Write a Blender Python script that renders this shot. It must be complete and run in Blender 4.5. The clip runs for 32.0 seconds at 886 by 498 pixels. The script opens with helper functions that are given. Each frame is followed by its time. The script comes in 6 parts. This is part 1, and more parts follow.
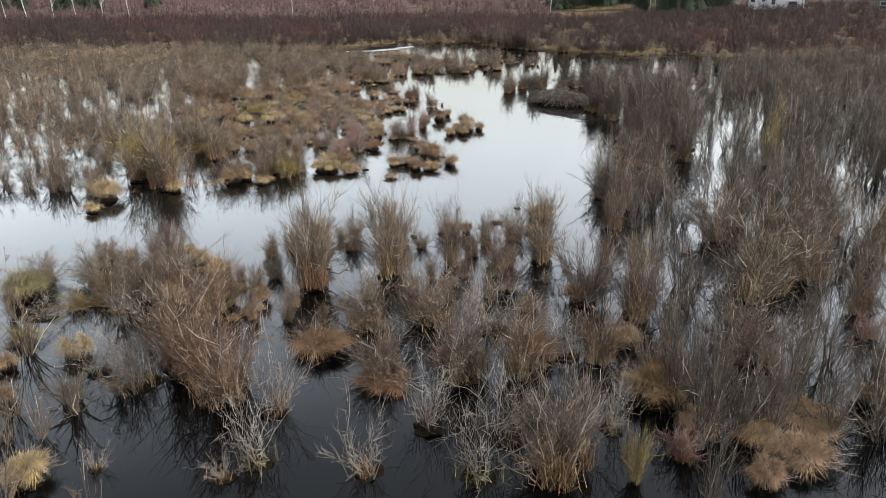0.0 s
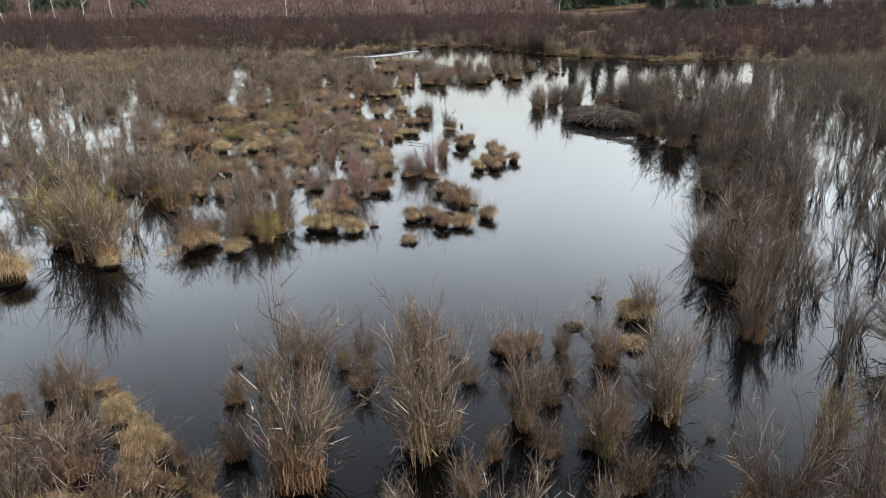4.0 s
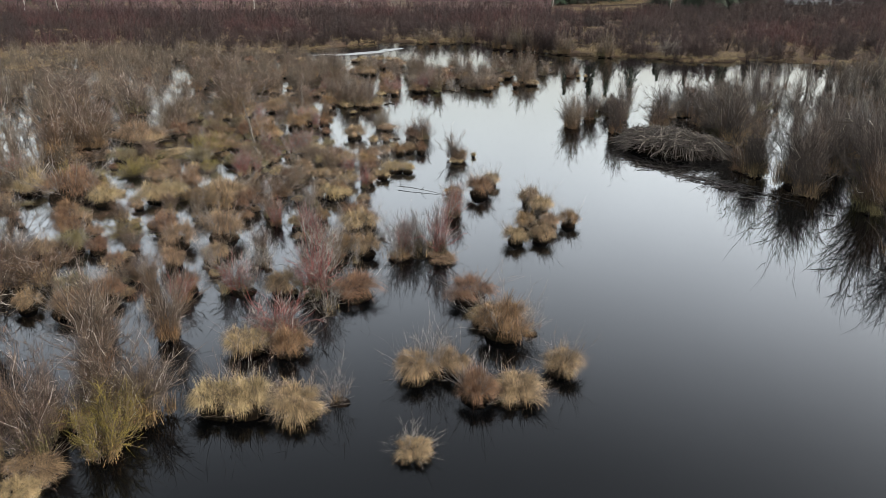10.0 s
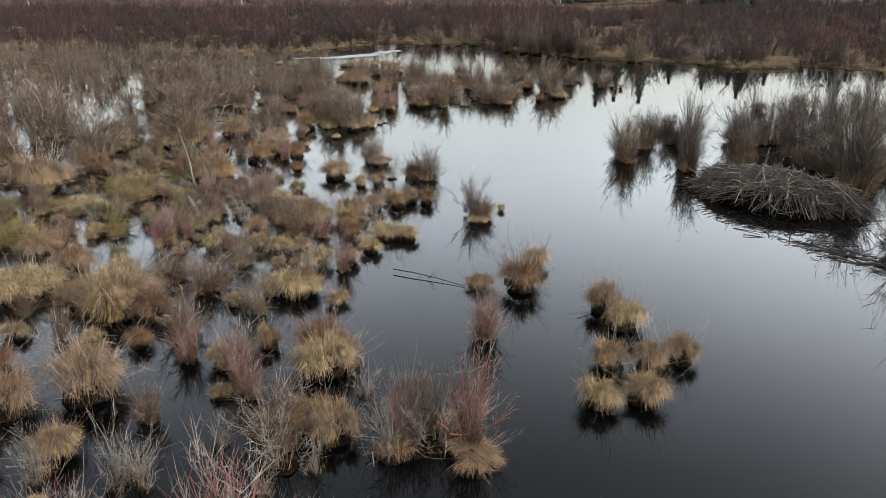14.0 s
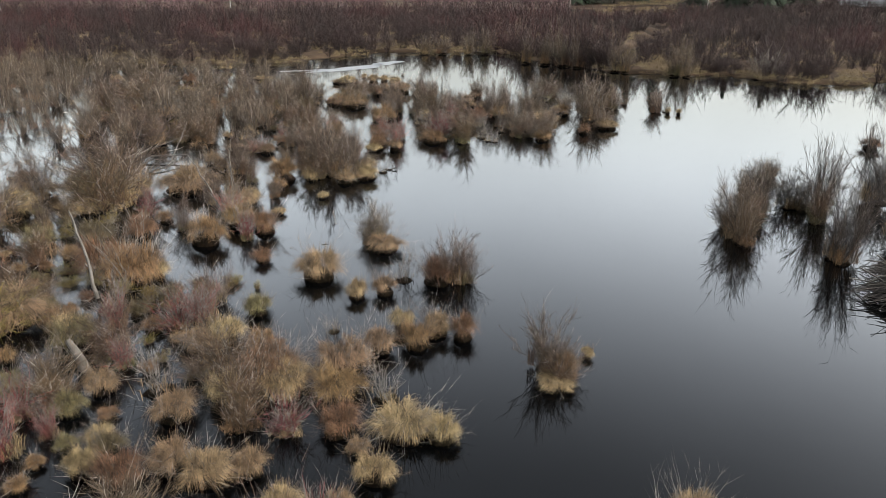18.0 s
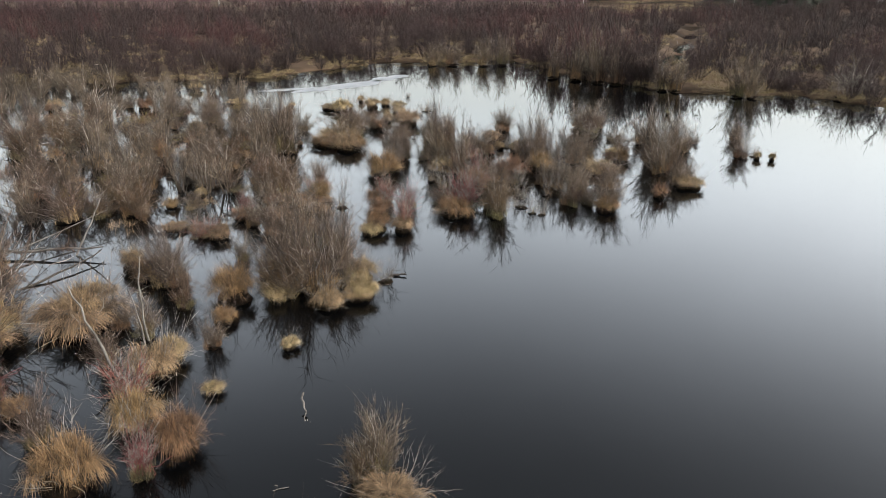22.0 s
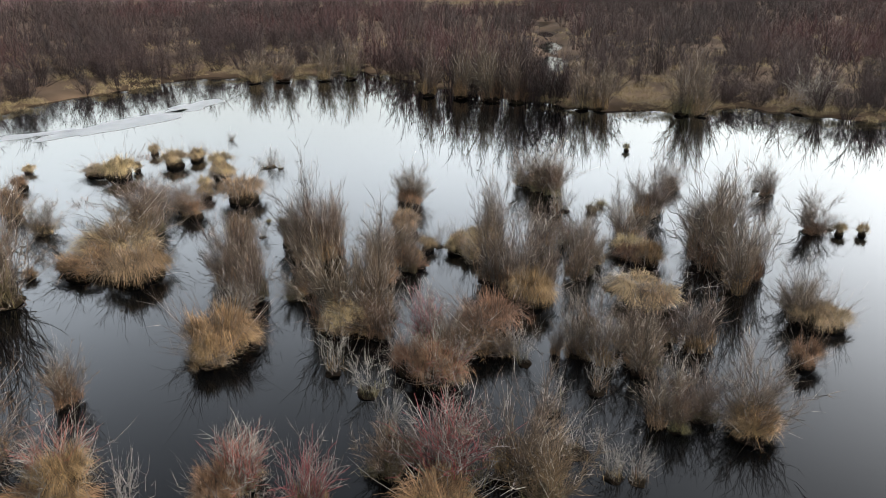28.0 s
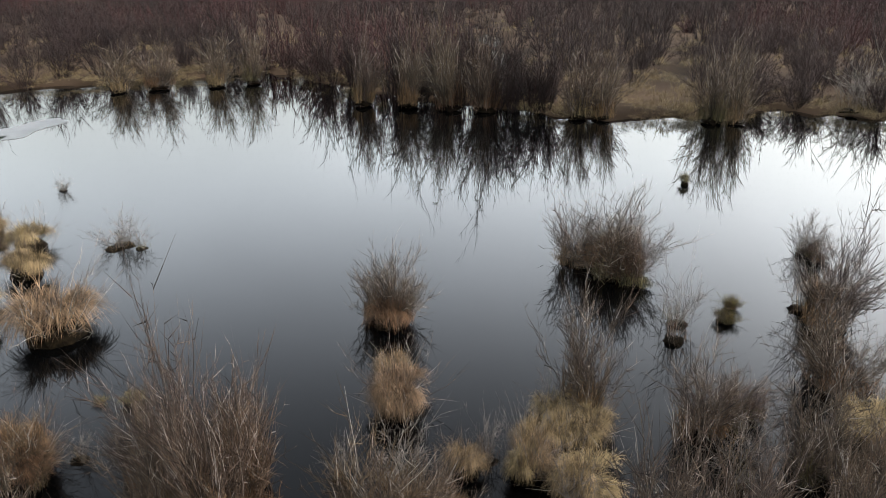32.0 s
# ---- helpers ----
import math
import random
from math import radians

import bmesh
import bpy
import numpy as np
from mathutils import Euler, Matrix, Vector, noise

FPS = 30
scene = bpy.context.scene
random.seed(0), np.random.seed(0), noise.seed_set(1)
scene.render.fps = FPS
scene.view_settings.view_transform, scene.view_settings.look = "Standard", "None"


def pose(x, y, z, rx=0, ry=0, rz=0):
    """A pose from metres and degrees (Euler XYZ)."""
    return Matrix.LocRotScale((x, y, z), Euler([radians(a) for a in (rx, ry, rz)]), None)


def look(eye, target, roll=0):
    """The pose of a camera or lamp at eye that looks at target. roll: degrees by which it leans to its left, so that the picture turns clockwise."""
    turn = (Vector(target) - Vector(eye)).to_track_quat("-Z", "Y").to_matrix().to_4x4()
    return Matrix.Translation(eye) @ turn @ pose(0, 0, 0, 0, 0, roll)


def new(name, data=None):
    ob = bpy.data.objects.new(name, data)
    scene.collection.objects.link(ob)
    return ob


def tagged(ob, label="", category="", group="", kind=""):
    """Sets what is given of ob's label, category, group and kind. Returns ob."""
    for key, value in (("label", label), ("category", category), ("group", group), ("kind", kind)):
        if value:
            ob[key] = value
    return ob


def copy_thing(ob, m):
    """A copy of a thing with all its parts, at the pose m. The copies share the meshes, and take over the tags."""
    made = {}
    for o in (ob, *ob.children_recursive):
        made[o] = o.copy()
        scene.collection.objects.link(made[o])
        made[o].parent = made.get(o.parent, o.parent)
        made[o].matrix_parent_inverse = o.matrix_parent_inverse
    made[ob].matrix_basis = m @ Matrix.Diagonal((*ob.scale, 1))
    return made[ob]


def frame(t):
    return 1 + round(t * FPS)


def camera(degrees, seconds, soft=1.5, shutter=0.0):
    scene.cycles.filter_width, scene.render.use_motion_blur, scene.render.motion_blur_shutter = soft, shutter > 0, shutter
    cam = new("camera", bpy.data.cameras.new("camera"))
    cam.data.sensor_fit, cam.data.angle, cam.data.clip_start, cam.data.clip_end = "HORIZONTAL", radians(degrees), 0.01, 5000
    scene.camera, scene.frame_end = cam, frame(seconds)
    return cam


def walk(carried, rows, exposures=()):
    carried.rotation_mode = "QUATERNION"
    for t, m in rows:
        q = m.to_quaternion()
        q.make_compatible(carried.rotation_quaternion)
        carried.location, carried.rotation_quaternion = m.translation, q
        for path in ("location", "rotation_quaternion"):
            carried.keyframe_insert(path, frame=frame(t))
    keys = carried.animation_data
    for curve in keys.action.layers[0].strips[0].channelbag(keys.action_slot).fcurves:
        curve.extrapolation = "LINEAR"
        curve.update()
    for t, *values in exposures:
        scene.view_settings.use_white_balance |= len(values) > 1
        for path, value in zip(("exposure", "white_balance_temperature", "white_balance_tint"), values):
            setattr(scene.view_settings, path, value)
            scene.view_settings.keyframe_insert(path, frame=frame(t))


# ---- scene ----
cam = camera(63.74, 32.0, soft=0.8)
# seconds, eye in metres, then degrees: heading, tilt, lean
ROWS = [
    (0, 0.000, 0.000, 13.500, -0.000, -21.123, 0.415),
    (0.5, -0.367, 1.891, 13.445, -0.078, -21.106, 0.339),
    (1, -0.666, 3.662, 13.406, -0.116, -21.092, 0.292),
    (1.5, -0.966, 5.476, 13.317, -0.139, -21.076, 0.382),
    (2, -1.253, 7.277, 13.254, -0.165, -21.110, 0.427),
    (2.5, -1.468, 9.017, 13.165, -0.170, -21.096, 0.516),
    (3, -1.653, 10.758, 13.070, -0.166, -21.092, 0.583),
    (3.5, -1.853, 12.476, 13.022, -0.190, -21.105, 0.631),
    (5.5, -2.570, 19.303, 12.848, -0.353, -21.157, 0.500),
    (6, -2.693, 20.994, 12.840, -0.364, -21.164, 0.469),
    (6.5, -2.825, 22.702, 12.851, -0.692, -21.187, 0.433),
    (7, -2.981, 24.428, 12.847, -1.268, -21.208, 0.414),
    (7.5, -3.119, 26.107, 12.820, -1.744, -21.225, 0.407),
    (8, -3.270, 27.789, 12.777, -1.846, -21.234, 0.412),
    (8.5, -3.350, 29.471, 12.519, -1.891, -21.255, 0.318),
    (9, -3.451, 31.177, 12.129, -1.950, -21.287, 0.246),
    (9.5, -3.471, 32.889, 11.559, -1.969, -21.266, 0.135),
    (10, -3.477, 34.604, 10.932, -2.032, -21.293, 0.054),
    (10.5, -3.516, 36.315, 10.481, -2.074, -21.350, 0.034),
    (11, -3.595, 38.117, 10.370, -2.131, -21.335, 0.023),
    (11.5, -3.578, 39.937, 10.234, -2.105, -21.278, -0.136),
    (12, -3.615, 41.750, 10.150, -2.168, -21.258, -0.193),
    (12.5, -3.630, 43.423, 10.080, -2.200, -21.251, -0.213),
    (13, -3.664, 45.116, 10.048, -2.237, -21.284, -0.231),
    (13.5, -3.725, 46.812, 10.013, -2.268, -21.324, -0.235),
    (14, -3.784, 48.531, 9.958, -2.303, -21.340, -0.186),
    (14.5, -3.845, 50.214, 9.871, -2.307, -21.283, -0.161),
    (16.5, -4.364, 56.890, 9.745, -2.371, -21.251, -0.035),
    (17, -4.463, 58.508, 9.783, -2.404, -21.279, -0.117),
    (17.5, -4.577, 60.164, 9.751, -2.481, -21.270, -0.162),
    (18, -4.667, 61.835, 9.736, -2.557, -21.290, -0.205),
    (18.5, -4.736, 63.492, 9.758, -2.605, -21.322, -0.138),
    (19, -4.809, 65.145, 9.809, -2.625, -21.372, -0.151),
    (19.5, -4.878, 66.828, 9.845, -2.616, -21.453, -0.148),
    (20, -4.942, 68.516, 9.908, -2.618, -21.498, -0.189),
    (20.5, -5.010, 70.186, 9.968, -2.596, -21.538, -0.130),
    (21, -5.066, 71.932, 9.955, -2.537, -21.534, 0.085),
    (21.5, -5.139, 73.651, 10.067, -2.546, -21.657, 0.049),
    (22, -5.213, 75.314, 10.223, -2.534, -21.835, -0.084),
    (22.5, -5.320, 77.059, 10.288, -2.564, -21.934, -0.208),
    (23, -5.450, 78.858, 10.308, -2.645, -22.016, -0.310),
    (23.5, -5.593, 80.669, 10.317, -2.785, -22.117, -0.440),
    (24, -5.737, 82.522, 10.301, -2.923, -22.179, -0.566),
    (24.5, -5.890, 84.350, 10.289, -3.108, -22.270, -0.668),
    (26.5, -6.177, 90.603, 10.181, -3.255, -22.294, -0.560),
    (27, -6.241, 92.322, 10.048, -3.307, -22.183, -0.485),
    (27.5, -6.209, 93.956, 9.677, -8.783, -22.036, -0.303),
    (28, -6.264, 95.673, 8.821, -17.945, -21.958, -0.304),
    (28.5, -6.298, 97.401, 8.034, -25.173, -21.860, -0.296),
    (29, -6.174, 99.119, 7.841, -25.637, -21.824, -0.374),
    (29.5, -5.957, 100.807, 7.470, -25.662, -21.781, -0.426),
    (30, -5.690, 102.456, 7.030, -25.648, -21.896, -0.467),
    (30.5, -5.309, 104.159, 7.289, -25.621, -21.905, -0.324),
    (31, -4.898, 105.879, 7.636, -25.669, -21.906, -0.229),
    (31.5, -4.461, 107.490, 7.592, -25.655, -21.918, -0.194),
    (32, -4.002, 109.077, 6.986, -25.722, -22.025, -0.211),
]


def eye_pose(x, y, z, heading, tilt, lean):
    return Matrix.Translation((x, y, z)) @ pose(0, 0, 0, 0, 0, heading) @ pose(0, 0, 0, 90 + tilt) @ pose(0, 0, 0, 0, 0, -lean)


EXPOSURES = [(0, 2.52), (3, 2.42), (6, 2.32), (14, 2.27), (20, 2.26), (24, 2.44), (27, 2.5), (29, 2.4), (32, 2.22)]
walk(cam, [(t, eye_pose(x, y, z, heading, tilt, lean)) for t, x, y, z, heading, tilt, lean in ROWS], EXPOSURES)
SKY, SKY_SAT, SUN = 0.17, 0.38, 0.3
SUN_TURN = 107
HAZE = (0.3, 1.16, 0.33, 0.19)

# ---- the light of a hazy, overcast spring day ----
world = bpy.data.worlds.new("world")
scene.world = world
world.use_nodes = True
wn = world.node_tree
wn.nodes.clear()
sky = wn.nodes.new("ShaderNodeTexSky")
sky.sky_type, sky.sun_disc = "NISHITA", False
sky.sun_elevation, sky.sun_rotation = radians(42), radians(SUN_TURN)
sky.air_density, sky.dust_density, sky.ozone_density, sky.altitude = 1.6, 5.0, 1.0, 100
pale = wn.nodes.new("ShaderNodeHueSaturation")
pale.inputs["Saturation"].default_value = SKY_SAT
cloud_at = wn.nodes.new("ShaderNodeTexCoord")
cloud = wn.nodes.new("ShaderNodeTexNoise")
cloud.inputs["Scale"].default_value, cloud.inputs["Detail"].default_value = 2.2, 5
cloud_ramp = wn.nodes.new("ShaderNodeMapRange")
cloud_ramp.inputs["To Min"].default_value, cloud_ramp.inputs["To Max"].default_value = 0.75, 1.25
cloud_mix = wn.nodes.new("ShaderNodeMix")
cloud_mix.data_type, cloud_mix.blend_type = "RGBA", "MULTIPLY"
cloud_mix.inputs["Factor"].default_value = 1.0
back = wn.nodes.new("ShaderNodeBackground")
back.inputs["Strength"].default_value = SKY
wout = wn.nodes.new("ShaderNodeOutputWorld")
wn.links.new(cloud_at.outputs["Generated"], cloud.inputs["Vector"])
wn.links.new(cloud.outputs["Fac"], cloud_ramp.inputs["Value"])
wn.links.new(sky.outputs["Color"], pale.inputs["Color"])
rise = wn.nodes.new("ShaderNodeSeparateXYZ")
rise_ramp = wn.nodes.new("ShaderNodeValToRGB")
rise_ramp.color_ramp.interpolation = "EASE"
for spot, tone in zip((0.0, 0.32, 0.66, 0.95), HAZE):
    stop = rise_ramp.color_ramp.elements.new(spot)
    stop.color = (tone, tone, tone, 1)
rise_ramp.color_ramp.elements.remove(rise_ramp.color_ramp.elements[0])
rise_ramp.color_ramp.elements.remove(rise_ramp.color_ramp.elements[-1])
veil = wn.nodes.new("ShaderNodeMix")
veil.data_type, veil.blend_type = "RGBA", "MULTIPLY"
veil.inputs["Factor"].default_value = 1.0
wn.links.new(cloud_at.outputs["Generated"], rise.inputs["Vector"])
wn.links.new(rise.outputs["Z"], rise_ramp.inputs["Fac"])
wn.links.new(pale.outputs["Color"], veil.inputs["A"])
wn.links.new(rise_ramp.outputs["Color"], veil.inputs["B"])
wn.links.new(veil.outputs["Result"], cloud_mix.inputs["A"])
wn.links.new(cloud_ramp.outputs["Result"], cloud_mix.inputs["B"])
wn.links.new(cloud_mix.outputs["Result"], back.inputs["Color"])
wn.links.new(back.outputs["Background"], wout.inputs["Surface"])

sun = new("sun", bpy.data.lights.new("sun", "SUN"))
sun.data.energy, sun.data.angle, sun.data.color = SUN, radians(14), (1.0, 0.95, 0.88)
sun.matrix_world = look((54 * math.sin(radians(SUN_TURN)), 54 * math.cos(radians(SUN_TURN)), 49), (0, 0, 0))


# ---- materials ----
def material(name, colour, colour_2, rough=0.8, scale=3.0, fine=40.0, bump=0.3, island=False, spread=0.25, silver=0.0, spec=0.3):
    """A surface with broad stains, fine grain, and a tone of its own for each thing or each stem. island: random stems
    sink towards colour_2, on plants a painted inner shade. silver: the share of bleached dead twigs.
    """
    m = bpy.data.materials.new(name)
    m.use_nodes = True
    n, link = m.node_tree.nodes, m.node_tree.links
    shader = n["Principled BSDF"]
    shader.inputs["Roughness"].default_value = rough
    shader.inputs["Specular IOR Level"].default_value = spec
    at = n.new("ShaderNodeTexCoord")
    geo = n.new("ShaderNodeNewGeometry")
    broad = n.new("ShaderNodeTexNoise")
    broad.inputs["Scale"].default_value, broad.inputs["Detail"].default_value = scale, 4
    link.new(at.outputs["Object"], broad.inputs["Vector"])
    mix = n.new("ShaderNodeMix")
    mix.data_type = "RGBA"
    mix.inputs["A"].default_value, mix.inputs["B"].default_value = (*colour, 1), (*colour_2, 1)
    ramp = n.new("ShaderNodeMapRange")
    ramp.inputs["From Min"].default_value, ramp.inputs["From Max"].default_value = 0.35, 0.65
    link.new(broad.outputs["Fac"], ramp.inputs["Value"])
    who = n.new("ShaderNodeObjectInfo")
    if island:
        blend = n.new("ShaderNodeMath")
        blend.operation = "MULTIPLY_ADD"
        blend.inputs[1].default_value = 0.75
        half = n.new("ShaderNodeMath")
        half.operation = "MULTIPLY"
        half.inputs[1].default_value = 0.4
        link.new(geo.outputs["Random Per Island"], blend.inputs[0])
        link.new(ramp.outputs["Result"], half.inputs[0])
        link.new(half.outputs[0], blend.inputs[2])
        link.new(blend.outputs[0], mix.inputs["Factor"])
    else:
        link.new(ramp.outputs["Result"], mix.inputs["Factor"])
    shade = mix.outputs["Result"]
    if silver:
        dead = n.new("ShaderNodeMath")
        dead.operation = "LESS_THAN"
        dead.inputs[1].default_value = silver
        link.new(geo.outputs["Random Per Island"], dead.inputs[0])
        bleached = n.new("ShaderNodeMix")
        bleached.data_type = "RGBA"
        bleached.inputs["B"].default_value = (0.27, 0.235, 0.205, 1)
        link.new(dead.outputs[0], bleached.inputs["Factor"])
        link.new(shade, bleached.inputs["A"])
        shade = bleached.outputs["Result"]
    grain = n.new("ShaderNodeTexNoise")
    grain.inputs["Scale"].default_value, grain.inputs["Detail"].default_value = fine, 3
    link.new(at.outputs["Object"], grain.inputs["Vector"])
    tone = n.new("ShaderNodeHueSaturation")
    link.new(shade, tone.inputs["Color"])
    value = n.new("ShaderNodeMapRange")
    value.inputs["To Min"].default_value, value.inputs["To Max"].default_value = 1 - spread, 1 + spread
    total = n.new("ShaderNodeMath")
    total.operation = "MULTIPLY_ADD"
    total.inputs[1].default_value = 0.5
    link.new(grain.outputs["Fac"], total.inputs[0])
    part_random = n.new("ShaderNodeMath")
    part_random.operation = "MULTIPLY"
    part_random.inputs[1].default_value = 0.5
    link.new(who.outputs["Random"], part_random.inputs[0])
    link.new(part_random.outputs[0], total.inputs[2])
    link.new(total.outputs[0], value.inputs["Value"])
    link.new(value.outputs["Result"], tone.inputs["Value"])
    hue = n.new("ShaderNodeMapRange")
    hue.inputs["To Min"].default_value, hue.inputs["To Max"].default_value = 0.485, 0.515
    link.new(who.outputs["Random"], hue.inputs["Value"])
    link.new(hue.outputs["Result"], tone.inputs["Hue"])
    link.new(tone.outputs["Color"], shader.inputs["Base Color"])
    if bump:
        lift = n.new("ShaderNodeBump")
        lift.inputs["Strength"].default_value, lift.inputs["Distance"].default_value = bump, 0.02
        link.new(grain.outputs["Fac"], lift.inputs["Height"])
        link.new(lift.outputs["Normal"], shader.inputs["Normal"])
    return m


# Near-black second colours of stems and blades paint in the shade between them.
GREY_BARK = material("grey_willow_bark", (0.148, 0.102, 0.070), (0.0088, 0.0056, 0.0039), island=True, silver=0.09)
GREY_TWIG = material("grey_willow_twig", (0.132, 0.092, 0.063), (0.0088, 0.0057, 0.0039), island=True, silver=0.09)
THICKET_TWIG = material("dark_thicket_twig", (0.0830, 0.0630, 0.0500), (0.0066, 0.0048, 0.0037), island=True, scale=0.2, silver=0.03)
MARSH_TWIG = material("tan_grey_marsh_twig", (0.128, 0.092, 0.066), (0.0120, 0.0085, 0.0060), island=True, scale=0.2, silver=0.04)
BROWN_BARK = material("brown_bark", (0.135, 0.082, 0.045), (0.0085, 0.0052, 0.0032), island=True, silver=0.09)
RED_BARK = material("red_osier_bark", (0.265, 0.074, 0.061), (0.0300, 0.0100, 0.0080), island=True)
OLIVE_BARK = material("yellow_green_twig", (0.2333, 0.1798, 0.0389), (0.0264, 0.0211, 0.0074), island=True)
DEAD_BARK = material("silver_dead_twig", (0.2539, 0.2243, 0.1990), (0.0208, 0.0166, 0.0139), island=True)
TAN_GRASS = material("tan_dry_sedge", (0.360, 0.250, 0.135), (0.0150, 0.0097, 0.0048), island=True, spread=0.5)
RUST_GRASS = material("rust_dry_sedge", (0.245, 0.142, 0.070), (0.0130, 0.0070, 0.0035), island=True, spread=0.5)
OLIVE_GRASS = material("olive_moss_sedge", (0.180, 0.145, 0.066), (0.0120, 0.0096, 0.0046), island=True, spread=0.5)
PEAT = material("dark_peat", (0.0102, 0.0069, 0.0042), (0.0039, 0.0030, 0.0021), rough=1.0, scale=5, fine=30, bump=0.9, spec=0.03)
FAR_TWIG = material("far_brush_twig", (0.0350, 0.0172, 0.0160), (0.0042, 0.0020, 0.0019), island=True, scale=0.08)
# Paler and purpler than the nearer brush: distance haze put into the colour.
HAZED_TWIG = material("hazed_distant_twig", (0.120, 0.073, 0.069), (0.0180, 0.0100, 0.0098), island=True, scale=0.03)
FAR_RED = material("far_red_brush", (0.065, 0.0250, 0.0205), (0.0075, 0.0032, 0.0027), island=True, scale=0.08)
FAR_TAN = material("far_tan_grass", (0.2376, 0.1788, 0.0948), (0.0822, 0.0545, 0.0269), island=True, scale=0.15)
FAR_RUST = material("far_rust_reeds", (0.085, 0.045, 0.022), (0.03, 0.016, 0.009), island=True, scale=0.15)
STICK = material("weathered_stick", (0.20, 0.178, 0.15), (0.085, 0.07, 0.056), rough=0.85, scale=2, fine=25, bump=0.4, spread=0.45)
DARK_STICK = material("darker_stick", (0.115, 0.097, 0.08), (0.018, 0.0145, 0.0115), rough=0.8, scale=2, fine=25, bump=0.4, island=True, spread=0.5)
LOG = material("grey_log", (0.1284, 0.1152, 0.1020), (0.0500, 0.0420, 0.0355), rough=0.85, scale=2, fine=30, bump=0.5)
BIRCH = material("white_birch_bark", (0.351, 0.337, 0.315), (0.225, 0.207, 0.189), rough=0.7, scale=2, fine=12)
TRUNK = material("far_trunk_bark", (0.0312, 0.0252, 0.0210), (0.0168, 0.0126, 0.0102), scale=2)
NEEDLE = material("conifer_needles", (0.0210, 0.0360, 0.0168), (0.0108, 0.0192, 0.0096), island=True)
WALL = material("white_clapboard", (0.3120, 0.3198, 0.3315), (0.2808, 0.2886, 0.3003), rough=0.6, scale=0.6, fine=8, bump=0.1, spread=0.05)
SHINGLE = material("grey_shingle", (0.17, 0.17, 0.18), (0.11, 0.11, 0.115), scale=1.5, fine=12)
PANE = material("dark_window_glass", (0.02, 0.024, 0.03), (0.03, 0.035, 0.04), rough=0.08, bump=0, spec=0.5)
ICE = material("pale_rotten_ice", (0.150, 0.155, 0.160), (0.110, 0.115, 0.122), rough=0.45, scale=0.7, fine=6, bump=0.1, spread=0.1)
GROUND = material("marsh_soil", (0.075, 0.050, 0.034), (0.0180, 0.0120, 0.0085), rough=1.0, scale=0.12, fine=3, bump=0.5, spec=0.05)

WATER = bpy.data.materials.new("still_dark_water")
WATER.use_nodes = True
wtn, wtl = WATER.node_tree.nodes, WATER.node_tree.links
ws = wtn["Principled BSDF"]
ws.inputs["Base Color"].default_value = (0.0008, 0.0009, 0.001, 1)
ws.inputs["Roughness"].default_value, ws.inputs["IOR"].default_value = 0.008, 1.33
wat = wtn.new("ShaderNodeTexCoord")
ripple = wtn.new("ShaderNodeTexNoise")
ripple.inputs["Scale"].default_value, ripple.inputs["Detail"].default_value = 1.1, 3
ripple_bump = wtn.new("ShaderNodeBump")
ripple_bump.inputs["Strength"].default_value, ripple_bump.inputs["Distance"].default_value = 0.03, 0.03
wtl.new(wat.outputs["Object"], ripple.inputs["Vector"])
wtl.new(ripple.outputs["Fac"], ripple_bump.inputs["Height"])
wtl.new(ripple_bump.outputs["Normal"], ws.inputs["Normal"])


# ---- mesh helpers ----
def mesh_of(name, verts, faces, mat, smooth=False):
    me = bpy.data.meshes.new(name)
    if isinstance(faces, np.ndarray) and faces.ndim == 2:
        k = faces.shape[1]
        me.vertices.add(len(verts))
        me.vertices.foreach_set("co", np.ascontiguousarray(verts, dtype=np.float32).ravel())
        me.loops.add(faces.size)
        me.loops.foreach_set("vertex_index", np.ascontiguousarray(faces, dtype=np.int32).ravel())
        me.polygons.add(len(faces))
        me.polygons.foreach_set("loop_start", np.arange(0, faces.size, k, dtype=np.int32))
        me.polygons.foreach_set("loop_total", np.full(len(faces), k, dtype=np.int32))
        me.update(calc_edges=True)
    else:
        me.from_pydata([tuple(v) for v in verts], [], [tuple(f) for f in faces])
    me.materials.append(mat)
    if smooth:
        me.polygons.foreach_set("use_smooth", np.ones(len(me.polygons), dtype=bool))
    return me


def part(name, bm, mat, parent, label=""):
    """Links a bmesh or mesh as one mesh object under a thing or part."""
    if isinstance(bm, bmesh.types.BMesh):
        me = bpy.data.meshes.new(name)
        bm.to_mesh(me)
        bm.free()
        me.materials.append(mat)
    else:
        me = bm
    ob = new(name, me)
    ob.parent = parent
    return tagged(ob, label)


